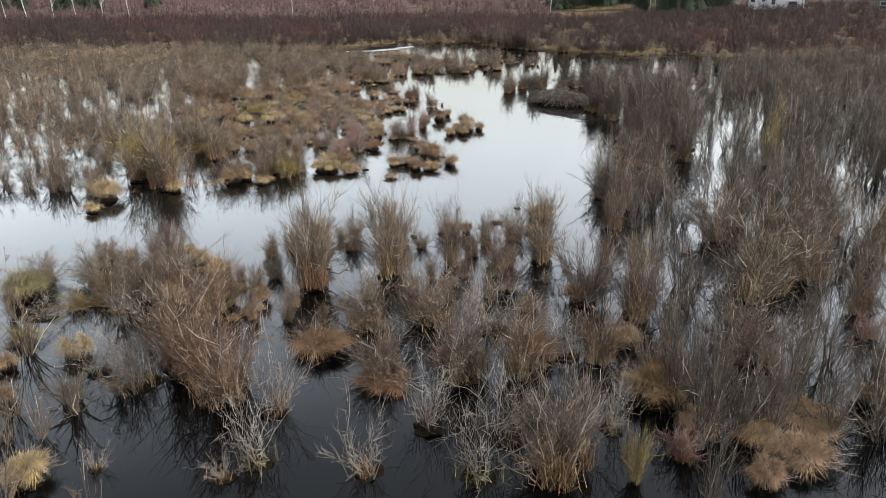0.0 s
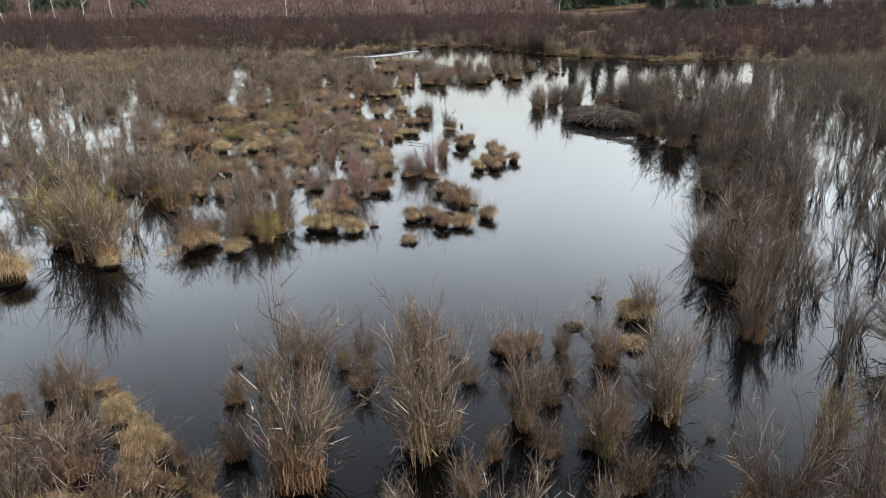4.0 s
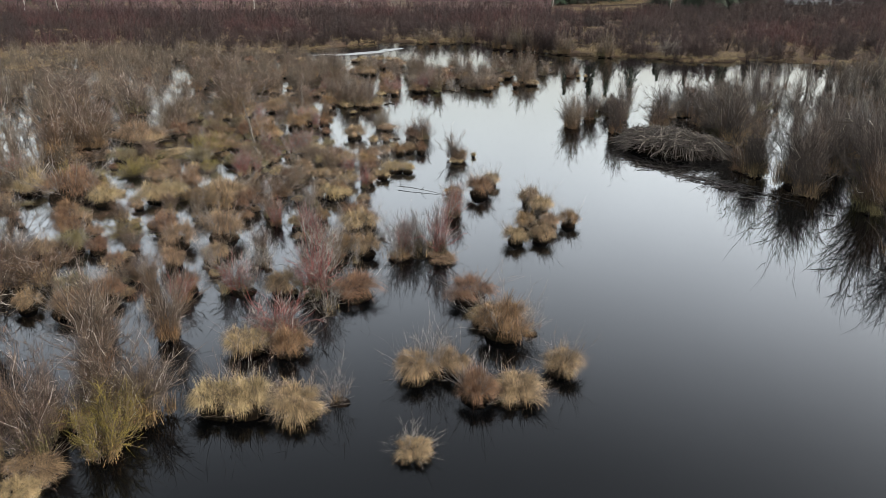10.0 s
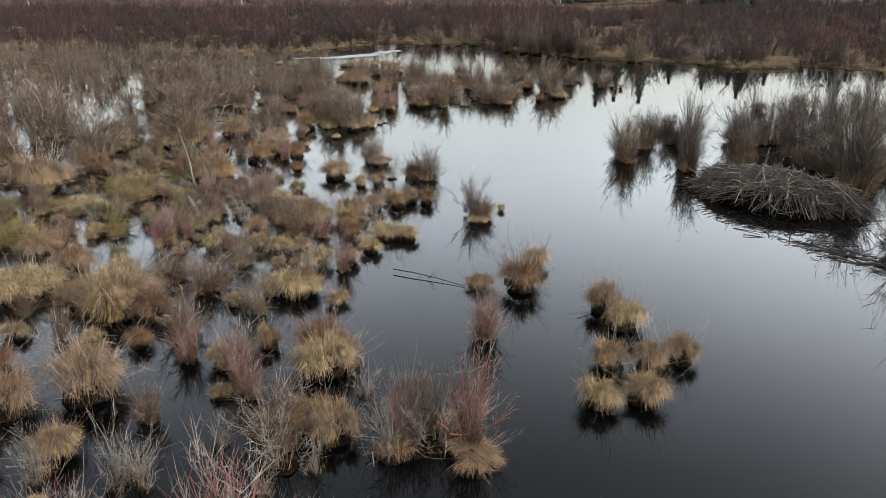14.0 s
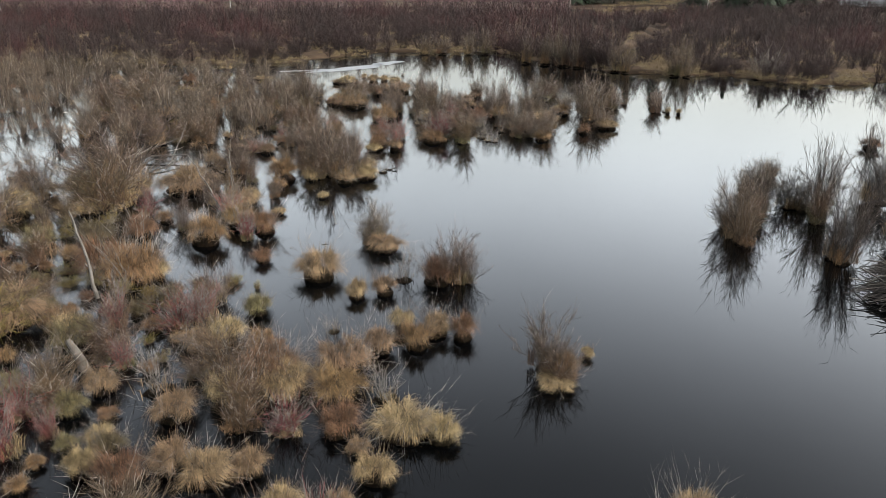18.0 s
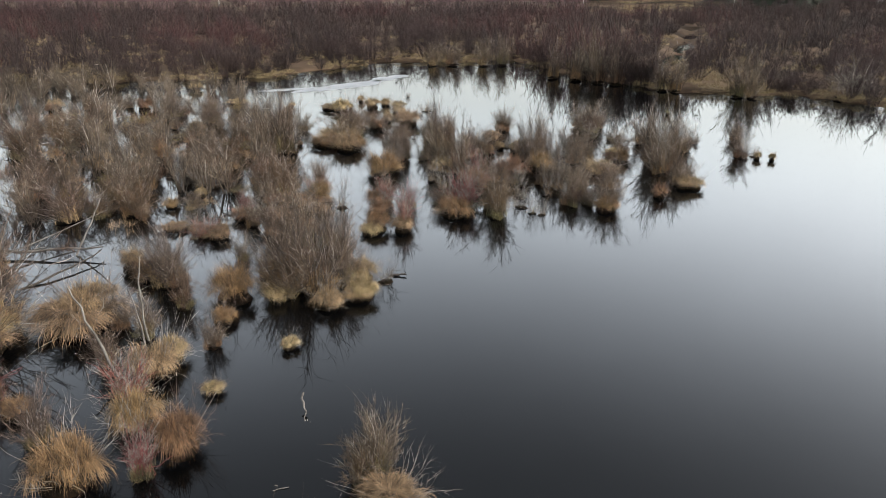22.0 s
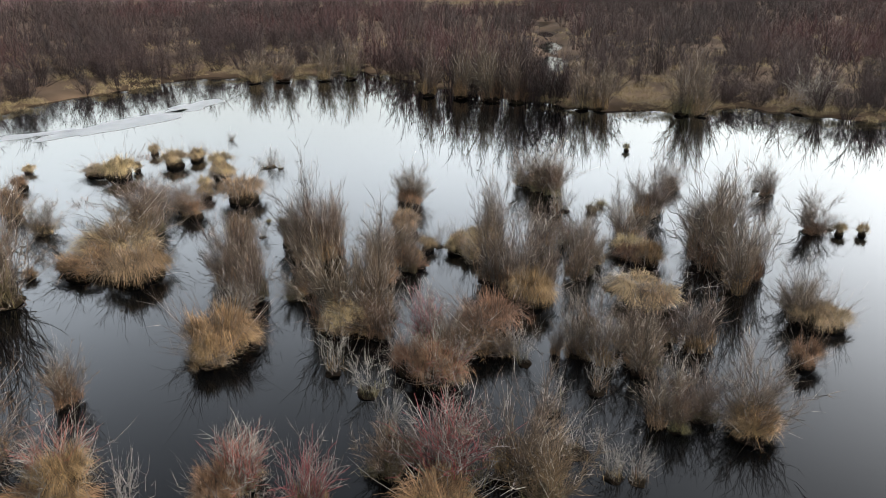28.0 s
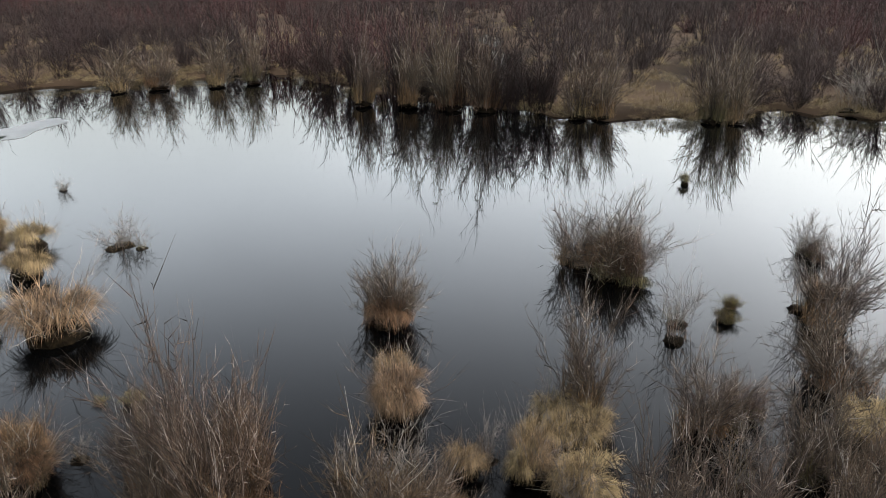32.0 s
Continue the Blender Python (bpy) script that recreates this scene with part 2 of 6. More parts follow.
def rods(base, tip, bend, r0, r1, segs, sides=3, crook=0.0):
    """Tapered, bent rods as triangles: arrays of base, tip and sideways bend, with a radius at each end."""
    n = len(base)
    k = np.linspace(0, 1, segs + 1)
    mid = base[:, None] * (1 - k)[None, :, None] + tip[:, None] * k[None, :, None] + bend[:, None] * (4 * k * (1 - k))[None, :, None]
    if crook:
        mid[:, 1:] += RNG.normal(0, crook, (n, segs, 3)) * np.array([1, 1, 0.4])
    way = tip - base
    way = way / np.maximum(np.linalg.norm(way, axis=1, keepdims=True), 1e-6)
    helper = np.where(np.abs(way[:, 2:]) > 0.9, np.array([[1.0, 0, 0]]), np.array([[0, 0, 1.0]]))
    u = np.cross(way, helper)
    u /= np.maximum(np.linalg.norm(u, axis=1, keepdims=True), 1e-6)
    v = np.cross(way, u)
    rad = r0[:, None] * (1 - k)[None] + r1[:, None] * k[None]
    ang = np.arange(sides) * 2 * np.pi / sides
    ring = u[:, None] * np.cos(ang)[None, :, None] + v[:, None] * np.sin(ang)[None, :, None]
    verts = mid[:, :, None] + ring[:, None] * rad[:, :, None, None]
    idx = np.arange(n * (segs + 1) * sides).reshape(n, segs + 1, sides)
    a, b = idx[:, :-1], idx[:, 1:]
    a2, b2 = np.roll(a, -1, 2), np.roll(b, -1, 2)
    tris = np.concatenate([np.stack([a, a2, b2], -1).reshape(-1, 3), np.stack([a, b2, b], -1).reshape(-1, 3)])
    return verts.reshape(-1, 3), tris


def spikes(base, tip, bend, r0):
    """Thin pointed twigs with one bend: a three-sided foot, a knee and a point."""
    n = len(base)
    way = tip - base
    way = way / np.maximum(np.linalg.norm(way, axis=1, keepdims=True), 1e-6)
    helper = np.where(np.abs(way[:, 2:]) > 0.9, np.array([[1.0, 0, 0]]), np.array([[0, 0, 1.0]]))
    u = np.cross(way, helper)
    u /= np.maximum(np.linalg.norm(u, axis=1, keepdims=True), 1e-6)
    v = np.cross(way, u)
    ang = np.arange(3) * 2 * np.pi / 3
    ring = (u[:, None] * np.cos(ang)[None, :, None] + v[:, None] * np.sin(ang)[None, :, None]) * r0[:, None, None]
    knee = (base + tip) / 2 + bend
    verts = np.concatenate([base[:, None] + ring, knee[:, None] + ring * 0.75, tip[:, None]], 1)
    i = (np.arange(n) * 7)[:, None]
    f = np.concatenate([np.concatenate([i + j, i + (j + 1) % 3, i + 3 + (j + 1) % 3, i + j, i + 3 + (j + 1) % 3, i + 3 + j, i + 3 + j, i + 3 + (j + 1) % 3, i + 6], 1).reshape(-1, 3) for j in range(3)])
    return verts.reshape(-1, 3), f


def blades(base, tip, bend, width):
    """Grass blades with one knee: three triangles each."""
    n = len(base)
    way = tip - base
    side = np.cross(way, np.array([[0.0, 0, 1]])) + np.random.normal(0, 0.05, (n, 3))
    side /= np.maximum(np.linalg.norm(side, axis=1, keepdims=True), 1e-6)
    s = side * width[:, None]
    knee = (base + tip) / 2 + bend
    verts = np.stack([base - s, base + s, knee + s * 0.9, knee - s * 0.9, tip], 1)
    i = (np.arange(n) * 5)[:, None]
    f = np.concatenate([i + np.array([[0, 1, 2]]), i + np.array([[0, 2, 3]]), i + np.array([[3, 2, 4]])])
    return verts.reshape(-1, 3), f


def join(*groups):
    vs, fs, off = [], [], 0
    for v, f in groups:
        vs.append(v)
        fs.append(f + off)
        off += len(v)
    return np.concatenate(vs), np.concatenate(fs)


# ---- plants: unit shapes, one metre in radius and in height ----
def cones(base, tip, r0):
    """The finest twigs: three-sided points."""
    n = len(base)
    way = tip - base
    way = way / np.maximum(np.linalg.norm(way, axis=1, keepdims=True), 1e-6)
    helper = np.where(np.abs(way[:, 2:]) > 0.9, np.array([[1.0, 0, 0]]), np.array([[0, 0, 1.0]]))
    u = np.cross(way, helper)
    u /= np.maximum(np.linalg.norm(u, axis=1, keepdims=True), 1e-6)
    v = np.cross(way, u)
    ang = np.arange(3) * 2 * np.pi / 3
    ring = (u[:, None] * np.cos(ang)[None, :, None] + v[:, None] * np.sin(ang)[None, :, None]) * r0[:, None, None]
    verts = np.concatenate([base[:, None] + ring, tip[:, None]], 1)
    i = (np.arange(n) * 4)[:, None]
    return verts.reshape(-1, 3), np.concatenate([i + np.array([[0, 1, 3]]), i + np.array([[1, 2, 3]]), i + np.array([[2, 0, 3]])])


def shrub_shape(rng, stems, twigs, sprays=0, lean=1.0, droop=0.0, thick=1.0, upright=0.5, segs=6, skirt=0.08, crook=0.058):
    """Stems in a few uneven clumps that rise from one foot, each forking into crooked limbs, twigs and fine sprays."""
    clumps = 7
    heading = rng.uniform(0, 2 * np.pi) + np.arange(clumps) * 2 * np.pi / clumps + rng.normal(0, 0.3, clumps)
    out = rng.uniform(0.1, 0.62, clumps)
    tall = rng.uniform(0.62, 1.05, clumps)
    which = rng.integers(0, clumps, stems)
    a = heading[which] + rng.normal(0, 0.45, stems)
    foot = np.stack([np.cos(a), np.sin(a), np.zeros(stems)], 1) * (out[which] * 0.42 * rng.uniform(0.3, 1.1, stems))[:, None]
    foot[:, 2] = -0.05
    low = rng.uniform(0, 1, stems) < skirt
    reach = lean * np.where(low, rng.uniform(0.7, 1.1, stems), out[which] * (0.55 + upright) * rng.uniform(0.6, 1.25, stems) + rng.uniform(0.0, 0.25, stems))
    height = np.where(low, rng.uniform(0.15, 0.5, stems), tall[which] * rng.uniform(0.45, 1.0, stems) * (1.06 - 0.25 * np.minimum(reach, 1.2)))
    a2 = a + rng.normal(0, 0.5, stems)
    top = np.stack([np.cos(a2) * reach, np.sin(a2) * reach, height], 1)
    bend = np.stack([-np.cos(a2), -np.sin(a2), np.zeros(stems)], 1) * (reach * rng.uniform(0.0, 0.2, stems))[:, None] + rng.normal(0, 0.04, (stems, 3))
    bend[:, 2] += np.where(low, 0.1, 0) + droop * rng.uniform(0.3, 1.0, stems)
    r0 = rng.uniform(0.0055, 0.0135, stems) * thick
    wood = rods(foot, top, bend, r0, r0 * 0.3, segs, crook=crook)

    def fork(root, tip, curve, n, k0, k1, s0, s1, spread, rise):
        pick = rng.integers(0, len(root), n)
        k = rng.uniform(k0, k1, n)
        start = root[pick] * (1 - k)[:, None] + tip[pick] * k[:, None] + curve[pick] * (4 * k * (1 - k))[:, None]
        way = (tip - root)[pick]
        way /= np.maximum(np.linalg.norm(way, axis=1, keepdims=True), 1e-6)
        way = way + rng.normal(0, spread, (n, 3))
        way[:, 2] = way[:, 2] * 0.7 + rise - droop * rng.uniform(0, 1, n)
        size = rng.uniform(s0, s1, n) * rng.uniform(0.6, 1, n)
        end = start + way * size[:, None]
        end[:, 2] = np.maximum(end[:, 2], 0.03)
        return start, end, rng.normal(0, 0.07, (n, 3)) * size[:, None]

    limbs = max(6, twigs // 3)
    l0, l1, lb = fork(foot, top, bend, limbs, 0.12, 0.85, 0.2, 0.52, 0.42, 0.28)
    lr = rng.uniform(0.004, 0.0078, limbs) * thick
    wood = join(wood, rods(l0, l1, lb, lr, lr * 0.4, 3 if segs > 2 else 1, crook=crook * 0.55))
    t0, t1, tb = fork(l0, l1, lb, twigs, 0.2, 0.95, 0.12, 0.36, 0.6, 0.25)
    fine = spikes(t0, t1, tb, rng.uniform(0.0028, 0.0056, twigs) * thick)
    if sprays:
        half = sprays // 2
        u0, u1, ub = fork(t0, t1, tb, half, 0.2, 0.9, 0.07, 0.2, 0.65, 0.2)
        w0, w1, wb = fork(foot, top, bend, sprays - half, 0.25, 1.0, 0.07, 0.26, 0.7, 0.3)
        fine = join(fine, cones(np.concatenate([u0, w0]), np.concatenate([u1, w1]), rng.uniform(0.0026, 0.0048, sprays) * thick))
    return wood, fine


def mound_shape(rng, r, h, rough=0.22):
    """A lumpy low hummock whose foot goes under the water."""
    bm = bmesh.new()
    bmesh.ops.create_icosphere(bm, subdivisions=2, radius=1.0)
    seed = Vector(rng.uniform(-50, 50, 3))
    for v in bm.verts:
        w = 1 + rough * noise.noise(v.co * 1.7 + seed) + 0.1 * noise.noise(v.co * 5 + seed)
        v.co = Vector((v.co.x * r * w, v.co.y * r * w, max(v.co.z, -0.3) * h * w))
    return bm


def curls(base, tip, bend, width):
    """Curved grass blades with two knees: five triangles each."""
    n = len(base)
    side = np.cross(tip - base, np.array([[0.0, 0, 1]])) + np.random.normal(0, 0.05, (n, 3))
    side /= np.maximum(np.linalg.norm(side, axis=1, keepdims=True), 1e-6)
    s = side * width[:, None]
    rows = []
    for k, w in ((0.0, 0.8), (0.38, 1.0), (0.74, 0.8)):
        p = base * (1 - k) + tip * k + bend * (4 * k * (1 - k))
        rows += [p - s * w, p + s * w]
    verts = np.stack(rows + [tip], 1)
    i = (np.arange(n) * 7)[:, None]
    f = np.concatenate([i + np.array([q]) for q in ([0, 1, 3], [0, 3, 2], [2, 3, 5], [2, 5, 4], [4, 5, 6])])
    return verts.reshape(-1, 3), f


def tussock_shape(rng, count, droop=1.0, spiky=0.2, curled=True):
    """A shaggy sedge mop: a dark peaty foot under locks of blades that spring up, part and hang over all round."""
    bm = mound_shape(rng, 0.5, 0.4)
    locks = 26
    ca = rng.uniform(0, 2 * np.pi, locks)
    cr = np.sqrt(rng.uniform(0, 1, locks)) * 0.5
    cz = 0.56 * np.sqrt(1 - (cr / 0.75) ** 2) + rng.uniform(-0.1, 0.16, locks)
    pick = rng.integers(0, locks, count)
    centre = np.stack([np.cos(ca) * cr, np.sin(ca) * cr, cz], 1)[pick]
    base = centre + rng.normal(0, 0.055, (count, 3)) * np.array([[1, 1, 0.5]])
    hang = rng.uniform(0, 1, count) > spiky
    own = rng.normal(0, 0.75, locks)[pick]
    long = rng.uniform(0.55, 1.15, locks)[pick]
    a = np.arctan2(centre[:, 1], centre[:, 0]) + own + rng.normal(0, 0.42, count)
    loose = rng.uniform(0, 1, count) < 0.22
    a = np.where(loose, rng.uniform(0, 2 * np.pi, count), a)
    reach = long * np.where(hang, rng.uniform(0.22, 0.62, count), rng.uniform(0.05, 0.4, count))
    tip = base + np.stack([np.cos(a) * reach, np.sin(a) * reach, np.zeros(count)], 1)
    fall = droop * reach * rng.uniform(0.1, 1.0, count)
    tip[:, 2] = np.where(hang, np.maximum(base[:, 2] - fall, rng.uniform(0.08, 0.3, count)), base[:, 2] + long * rng.uniform(0.15, 0.6, count))
    bend = rng.normal(0, 0.035, (count, 3))
    bend[:, 2] += np.where(hang, reach * rng.uniform(0.3, 0.62, count), 0.03)
    return bm, (curls if curled else blades)(base, tip, bend, rng.uniform(0.0022, 0.0056, count) * (1.0 if curled else 1.35))


def skirt_shape(rng, count):
    """Dead grass round the foot of a shrub, in uneven tufts, some blades upright between the stems."""
    tufts = 9
    ca, cr = rng.uniform(0, 2 * np.pi, tufts), rng.uniform(0.1, 0.42, tufts)
    pick = rng.integers(0, tufts, count)
    base = np.stack([np.cos(ca) * cr, np.sin(ca) * cr, np.full(tufts, 0.04)], 1)[pick] + rng.normal(0, 0.07, (count, 3)) * np.array([[1, 1, 0.3]])
    a, reach = rng.uniform(0, 2 * np.pi, count), rng.uniform(0.02, 0.26, count)
    tip = base + np.stack([np.cos(a) * reach, np.sin(a) * reach, rng.uniform(0.02, 0.42, count) * rng.uniform(0.25, 1.0, tufts)[pick]], 1)
    bend = rng.normal(0, 0.02, (count, 3))
    bend[:, 2] += 0.05
    return blades(base, tip, bend, rng.uniform(0.003, 0.007, count))


RNG = np.random.default_rng(7)
SHRUB_KINDS = {
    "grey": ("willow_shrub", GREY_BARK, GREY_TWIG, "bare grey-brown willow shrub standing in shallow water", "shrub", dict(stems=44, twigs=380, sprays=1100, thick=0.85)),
    "dark": ("alder_bush", THICKET_TWIG, THICKET_TWIG, "dense bare bush at the edge of the flooded thicket, coloured dark as if backlit", "shrub", dict(stems=48, twigs=420, sprays=1200, thick=0.9)),
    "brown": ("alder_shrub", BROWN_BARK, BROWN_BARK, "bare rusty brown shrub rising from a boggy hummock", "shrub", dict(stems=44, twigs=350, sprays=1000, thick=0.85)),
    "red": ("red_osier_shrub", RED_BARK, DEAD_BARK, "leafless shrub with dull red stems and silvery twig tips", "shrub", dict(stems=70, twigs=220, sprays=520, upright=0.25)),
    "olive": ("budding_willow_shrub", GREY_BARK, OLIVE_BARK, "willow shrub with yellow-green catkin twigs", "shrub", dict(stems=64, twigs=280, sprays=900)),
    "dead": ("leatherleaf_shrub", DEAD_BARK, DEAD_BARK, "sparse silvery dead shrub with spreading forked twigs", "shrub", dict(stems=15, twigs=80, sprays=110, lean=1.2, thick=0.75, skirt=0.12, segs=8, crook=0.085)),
}
TUSSOCK_KINDS = {
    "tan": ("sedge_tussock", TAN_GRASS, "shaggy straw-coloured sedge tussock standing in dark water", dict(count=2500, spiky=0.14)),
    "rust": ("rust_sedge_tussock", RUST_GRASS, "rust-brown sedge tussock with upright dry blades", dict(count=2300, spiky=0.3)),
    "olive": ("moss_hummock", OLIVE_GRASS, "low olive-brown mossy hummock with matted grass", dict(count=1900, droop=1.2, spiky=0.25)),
}
shrub_parts, tussock_parts = {}, {}
for kind, (name, bark, twig, label, cat, how) in SHRUB_KINDS.items():
    for i in range(4 if kind == "grey" else 3):
        wood, fine = shrub_shape(RNG, **how)
        foot = bpy.data.meshes.new("root_hummock")
        bm = mound_shape(RNG, 0.3, 0.05, 0.5)
        bm.to_mesh(foot)
        bm.free()
        foot.materials.append(PEAT)
        skirt = mesh_of("grass_skirt", *skirt_shape(RNG, 60 if kind == "dead" else 520), (TAN_GRASS, RUST_GRASS, OLIVE_GRASS, RUST_GRASS)[i])
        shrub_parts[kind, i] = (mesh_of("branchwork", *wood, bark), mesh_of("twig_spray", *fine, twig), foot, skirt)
for kind, (name, grass, label, how) in TUSSOCK_KINDS.items():
    for i in range(4):
        bm, hair = tussock_shape(RNG, **how)
        me = bpy.data.meshes.new("root_mound")
        bm.to_mesh(me)
        bm.free()
        me.materials.append(PEAT)
        n = 44
        a = RNG.uniform(0, 2 * np.pi, n)
        root = np.stack([np.cos(a) * 0.3, np.sin(a) * 0.3, RNG.uniform(0.0, 0.3, n)], 1)
        out = RNG.uniform(0.45, 1.5, n)
        end = np.stack([np.cos(a) * out, np.sin(a) * out, RNG.uniform(0.3, 1.7, n)], 1)
        size = np.linalg.norm(end - root, axis=1)
        twig = spikes(root, end, RNG.normal(0, 0.07, (n, 3)), RNG.uniform(0.004, 0.009, n))
        pick, q = RNG.integers(0, n, 110), RNG.uniform(0.35, 0.9, 110)[:, None]
        start = root[pick] * (1 - q) + end[pick] * q
        stop = start + (end - root)[pick] * 0.25 + RNG.normal(0, 0.16, (110, 3))
        twig = join(twig, cones(start, stop, RNG.uniform(0.003, 0.006, 110)))
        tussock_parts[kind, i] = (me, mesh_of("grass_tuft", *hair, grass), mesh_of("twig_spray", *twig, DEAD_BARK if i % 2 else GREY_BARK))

PLACE = random.Random(11)
first_of = {}


def put_plant(key, name, label, cat, group, meshes, names, m):
    if key in first_of:
        return copy_thing(first_of[key], m)
    ob = tagged(new(name), label, cat, group)
    for me, pname in zip(meshes, names):
        tagged(part(pname, me, None, ob), kind="" if pname.startswith("root") else "stuff")
    ob.matrix_basis = m
    return ob


def shrub(kind, x, y, r, h, z=0.0):
    # Right-bank grey shrubs swap to darker twigs: their backlit look is painted in.
    if kind == "grey" and x > 8.5 and 50 < y < 98:
        kind = "dark"
    name, bark, twig, label, cat, how = SHRUB_KINDS[kind]
    i = PLACE.randrange(4 if kind == "grey" else 3)
    r, h = r * PLACE.uniform(1.15, 1.4), h * PLACE.uniform(0.9, 1.1)
    if kind == "dead":
        r *= 0.8
    m = Matrix.LocRotScale((x, y, z), Euler((PLACE.uniform(-0.08, 0.08), PLACE.uniform(-0.08, 0.08), PLACE.uniform(0, 6.28))), (r, r, h))
    ob = put_plant((kind, i), name, label, cat, "marsh shrubs", shrub_parts[kind, i], ("branchwork", "twig_spray", "root_hummock", "grass_skirt"), m)
    ob.matrix_basis = m
    first_of.setdefault((kind, i), ob)
    return ob


def tussock(kind, x, y, r, h):
    name, grass, label, how = TUSSOCK_KINDS[kind]
    r *= 1.34
    i = PLACE.randrange(4)
    m = Matrix.LocRotScale((x, y, 0), Euler((PLACE.uniform(-0.06, 0.06), PLACE.uniform(-0.06, 0.06), PLACE.uniform(0, 6.28))), (r * PLACE.uniform(0.9, 1.1), r * PLACE.uniform(0.9, 1.1), min(h * 1.3, 0.7 * r + 0.28)))
    ob = put_plant((kind, i), name, label, "grass tussock", "sedge tussocks", tussock_parts[kind, i], ("root_mound", "grass_tuft", "twig_spray"), m)
    ob.matrix_basis = m
    first_of.setdefault((kind, i), ob)
    return ob


# ---- ground and water ----
SHORE_X = [-400, -60, -28, -19, -13, -6.5, 6, 9, 10.8, 14.3, 17.3, 27, 32.2, 40, 60, 90, 400]
SHORE_Y = [136, 138, 143, 144.8, 151.5, 156, 157, 150, 143, 139.3, 135.2, 132, 126.8, 127.5, 117, 109, 100]


def shore(x):
    return np.interp(x, SHORE_X, SHORE_Y)


def channel(x, y):
    """How far a place lies from the narrow inlet behind the far bank."""
    return np.abs(x - np.interp(y, [139, 147, 153, 163, 177, 198, 215], [18, 19, 22, 27.1, 33.5, 42.2, 47])) + np.where((y > 143) & (y < 196), 0, 50)


def land_height(x, y):
    d = y - shore(x)
    wob = 0.5 * np.sin(x * 0.9) + 0.4 * np.sin(x * 0.37 + 1.3) + 0.3 * np.sin(y * 1.1 + x * 0.5)
    bank = np.clip((d + wob) / 1.6, 0, 1)
    z = -0.9 + bank * 1.12 + np.clip(d / 60, 0, 1) * 0.25 + 0.05 * np.sin(x * 1.7) * np.sin(y * 1.3) * bank
    hill = np.exp(-(((x - 130) / 60) ** 2) - ((y - 262) / 62) ** 2)
    z = z - 0.75 * np.clip(1.6 + 0.6 * np.sin(y * 0.45) - channel(x, y), 0, 1)
    return z + np.where(d > 0, 1, 0) * hill * 3.4


def axis(lo, hi, step, far):
    inner = np.arange(lo, hi + step, step)
    grow = np.geomspace(step * 3, far, 14)
    return np.concatenate([lo - grow[::-1], inner, hi + grow])


gx, gy = axis(-110, 130, 1.5, 2800), axis(118, 215, 1.0, 2700)
X, Y = np.meshgrid(gx, gy)
Z = land_height(X, Y)
nx, ny = len(gx), len(gy)
idx = np.arange(nx * ny).reshape(ny, nx)
quads = np.stack([idx[:-1, :-1], idx[:-1, 1:], idx[1:, 1:], idx[1:, :-1]], -1).reshape(-1, 4)
ground = tagged(new("ground", mesh_of("ground", np.stack([X, Y, Z], -1).reshape(-1, 3), quads, GROUND, True)), "brown boggy soil under and around the pond", "ground", kind="structure")

bm = bmesh.new()
bmesh.ops.create_grid(bm, x_segments=2, y_segments=2, size=1.0)
bmesh.ops.scale(bm, vec=(420, 160, 1), verts=bm.verts)
bmesh.ops.translate(bm, vec=(0, 45, 0), verts=bm.verts)
me = bpy.data.meshes.new("water")
bm.to_mesh(me)
bm.free()
me.materials.append(WATER)
water = tagged(new("water", me), "still dark pond water that mirrors the pale sky", "water", kind="structure")


# ---- thickets and far brush, joined ----
def thicket(name, label, spots, mats, stems, twigs, sprays, seed, thick, cat="brush", lean=1.0, upright=0.5):
    """spots: rows of x, y, z, radius, height. One mesh of many bare shrubs."""
    rng = np.random.default_rng(seed)
    shapes = []
    for i in range(5):
        wood, fine = shrub_shape(rng, stems, twigs, sprays, thick=thick, lean=lean, upright=upright, segs=2 if stems > 20 else 1)
        shapes.append(join(wood, fine))
    vs, fs, off = [], [], 0
    for x, y, z, r, h in spots:
        v, f = shapes[rng.integers(5)]
        a = rng.uniform(0, 6.28)
        c, s = np.cos(a), np.sin(a)
        w = np.stack([(v[:, 0] * c - v[:, 1] * s) * r + x, (v[:, 0] * s + v[:, 1] * c) * r + y, v[:, 2] * h + z], 1)
        vs.append(w)
        fs.append(f + off)
        off += len(v)
    return tagged(new(name, mesh_of(name, np.concatenate(vs), np.concatenate(fs), mats)), label, cat, kind="stuff")


def grass_field(name, label, spots, mat, count, seed, width=1.0):
    rng = np.random.default_rng(seed)
    shapes = []
    for i in range(4):
        bm, hair = tussock_shape(rng, count, spiky=0.45, curled=False)
        bm.free()
        shapes.append(hair)
    vs, fs, off = [], [], 0
    for x, y, z, r, h in spots:
        v, f = shapes[rng.integers(4)]
        a = rng.uniform(0, 6.28)
        c, s = np.cos(a), np.sin(a)
        vs.append(np.stack([(v[:, 0] * c - v[:, 1] * s) * r + x, (v[:, 0] * s + v[:, 1] * c) * r + y, v[:, 2] * h + z], 1))
        fs.append(f + off)
        off += len(v)
    return tagged(new(name, mesh_of(name, np.concatenate(vs), np.concatenate(fs), mat)), label, "grass", kind="stuff")


SC = np.random.default_rng(5)


def patchy(x, y, scale, seed):
    return noise.noise(Vector((x / scale, y / scale, seed)))


def scatter(n, x0, x1, y0, y1, keep):
    out = []
    while n > 0:
        x, y = SC.uniform(x0, x1), SC.uniform(y0, y1)
        if keep(x, y):
            out.append((x, y))
        n -= 1
    return out


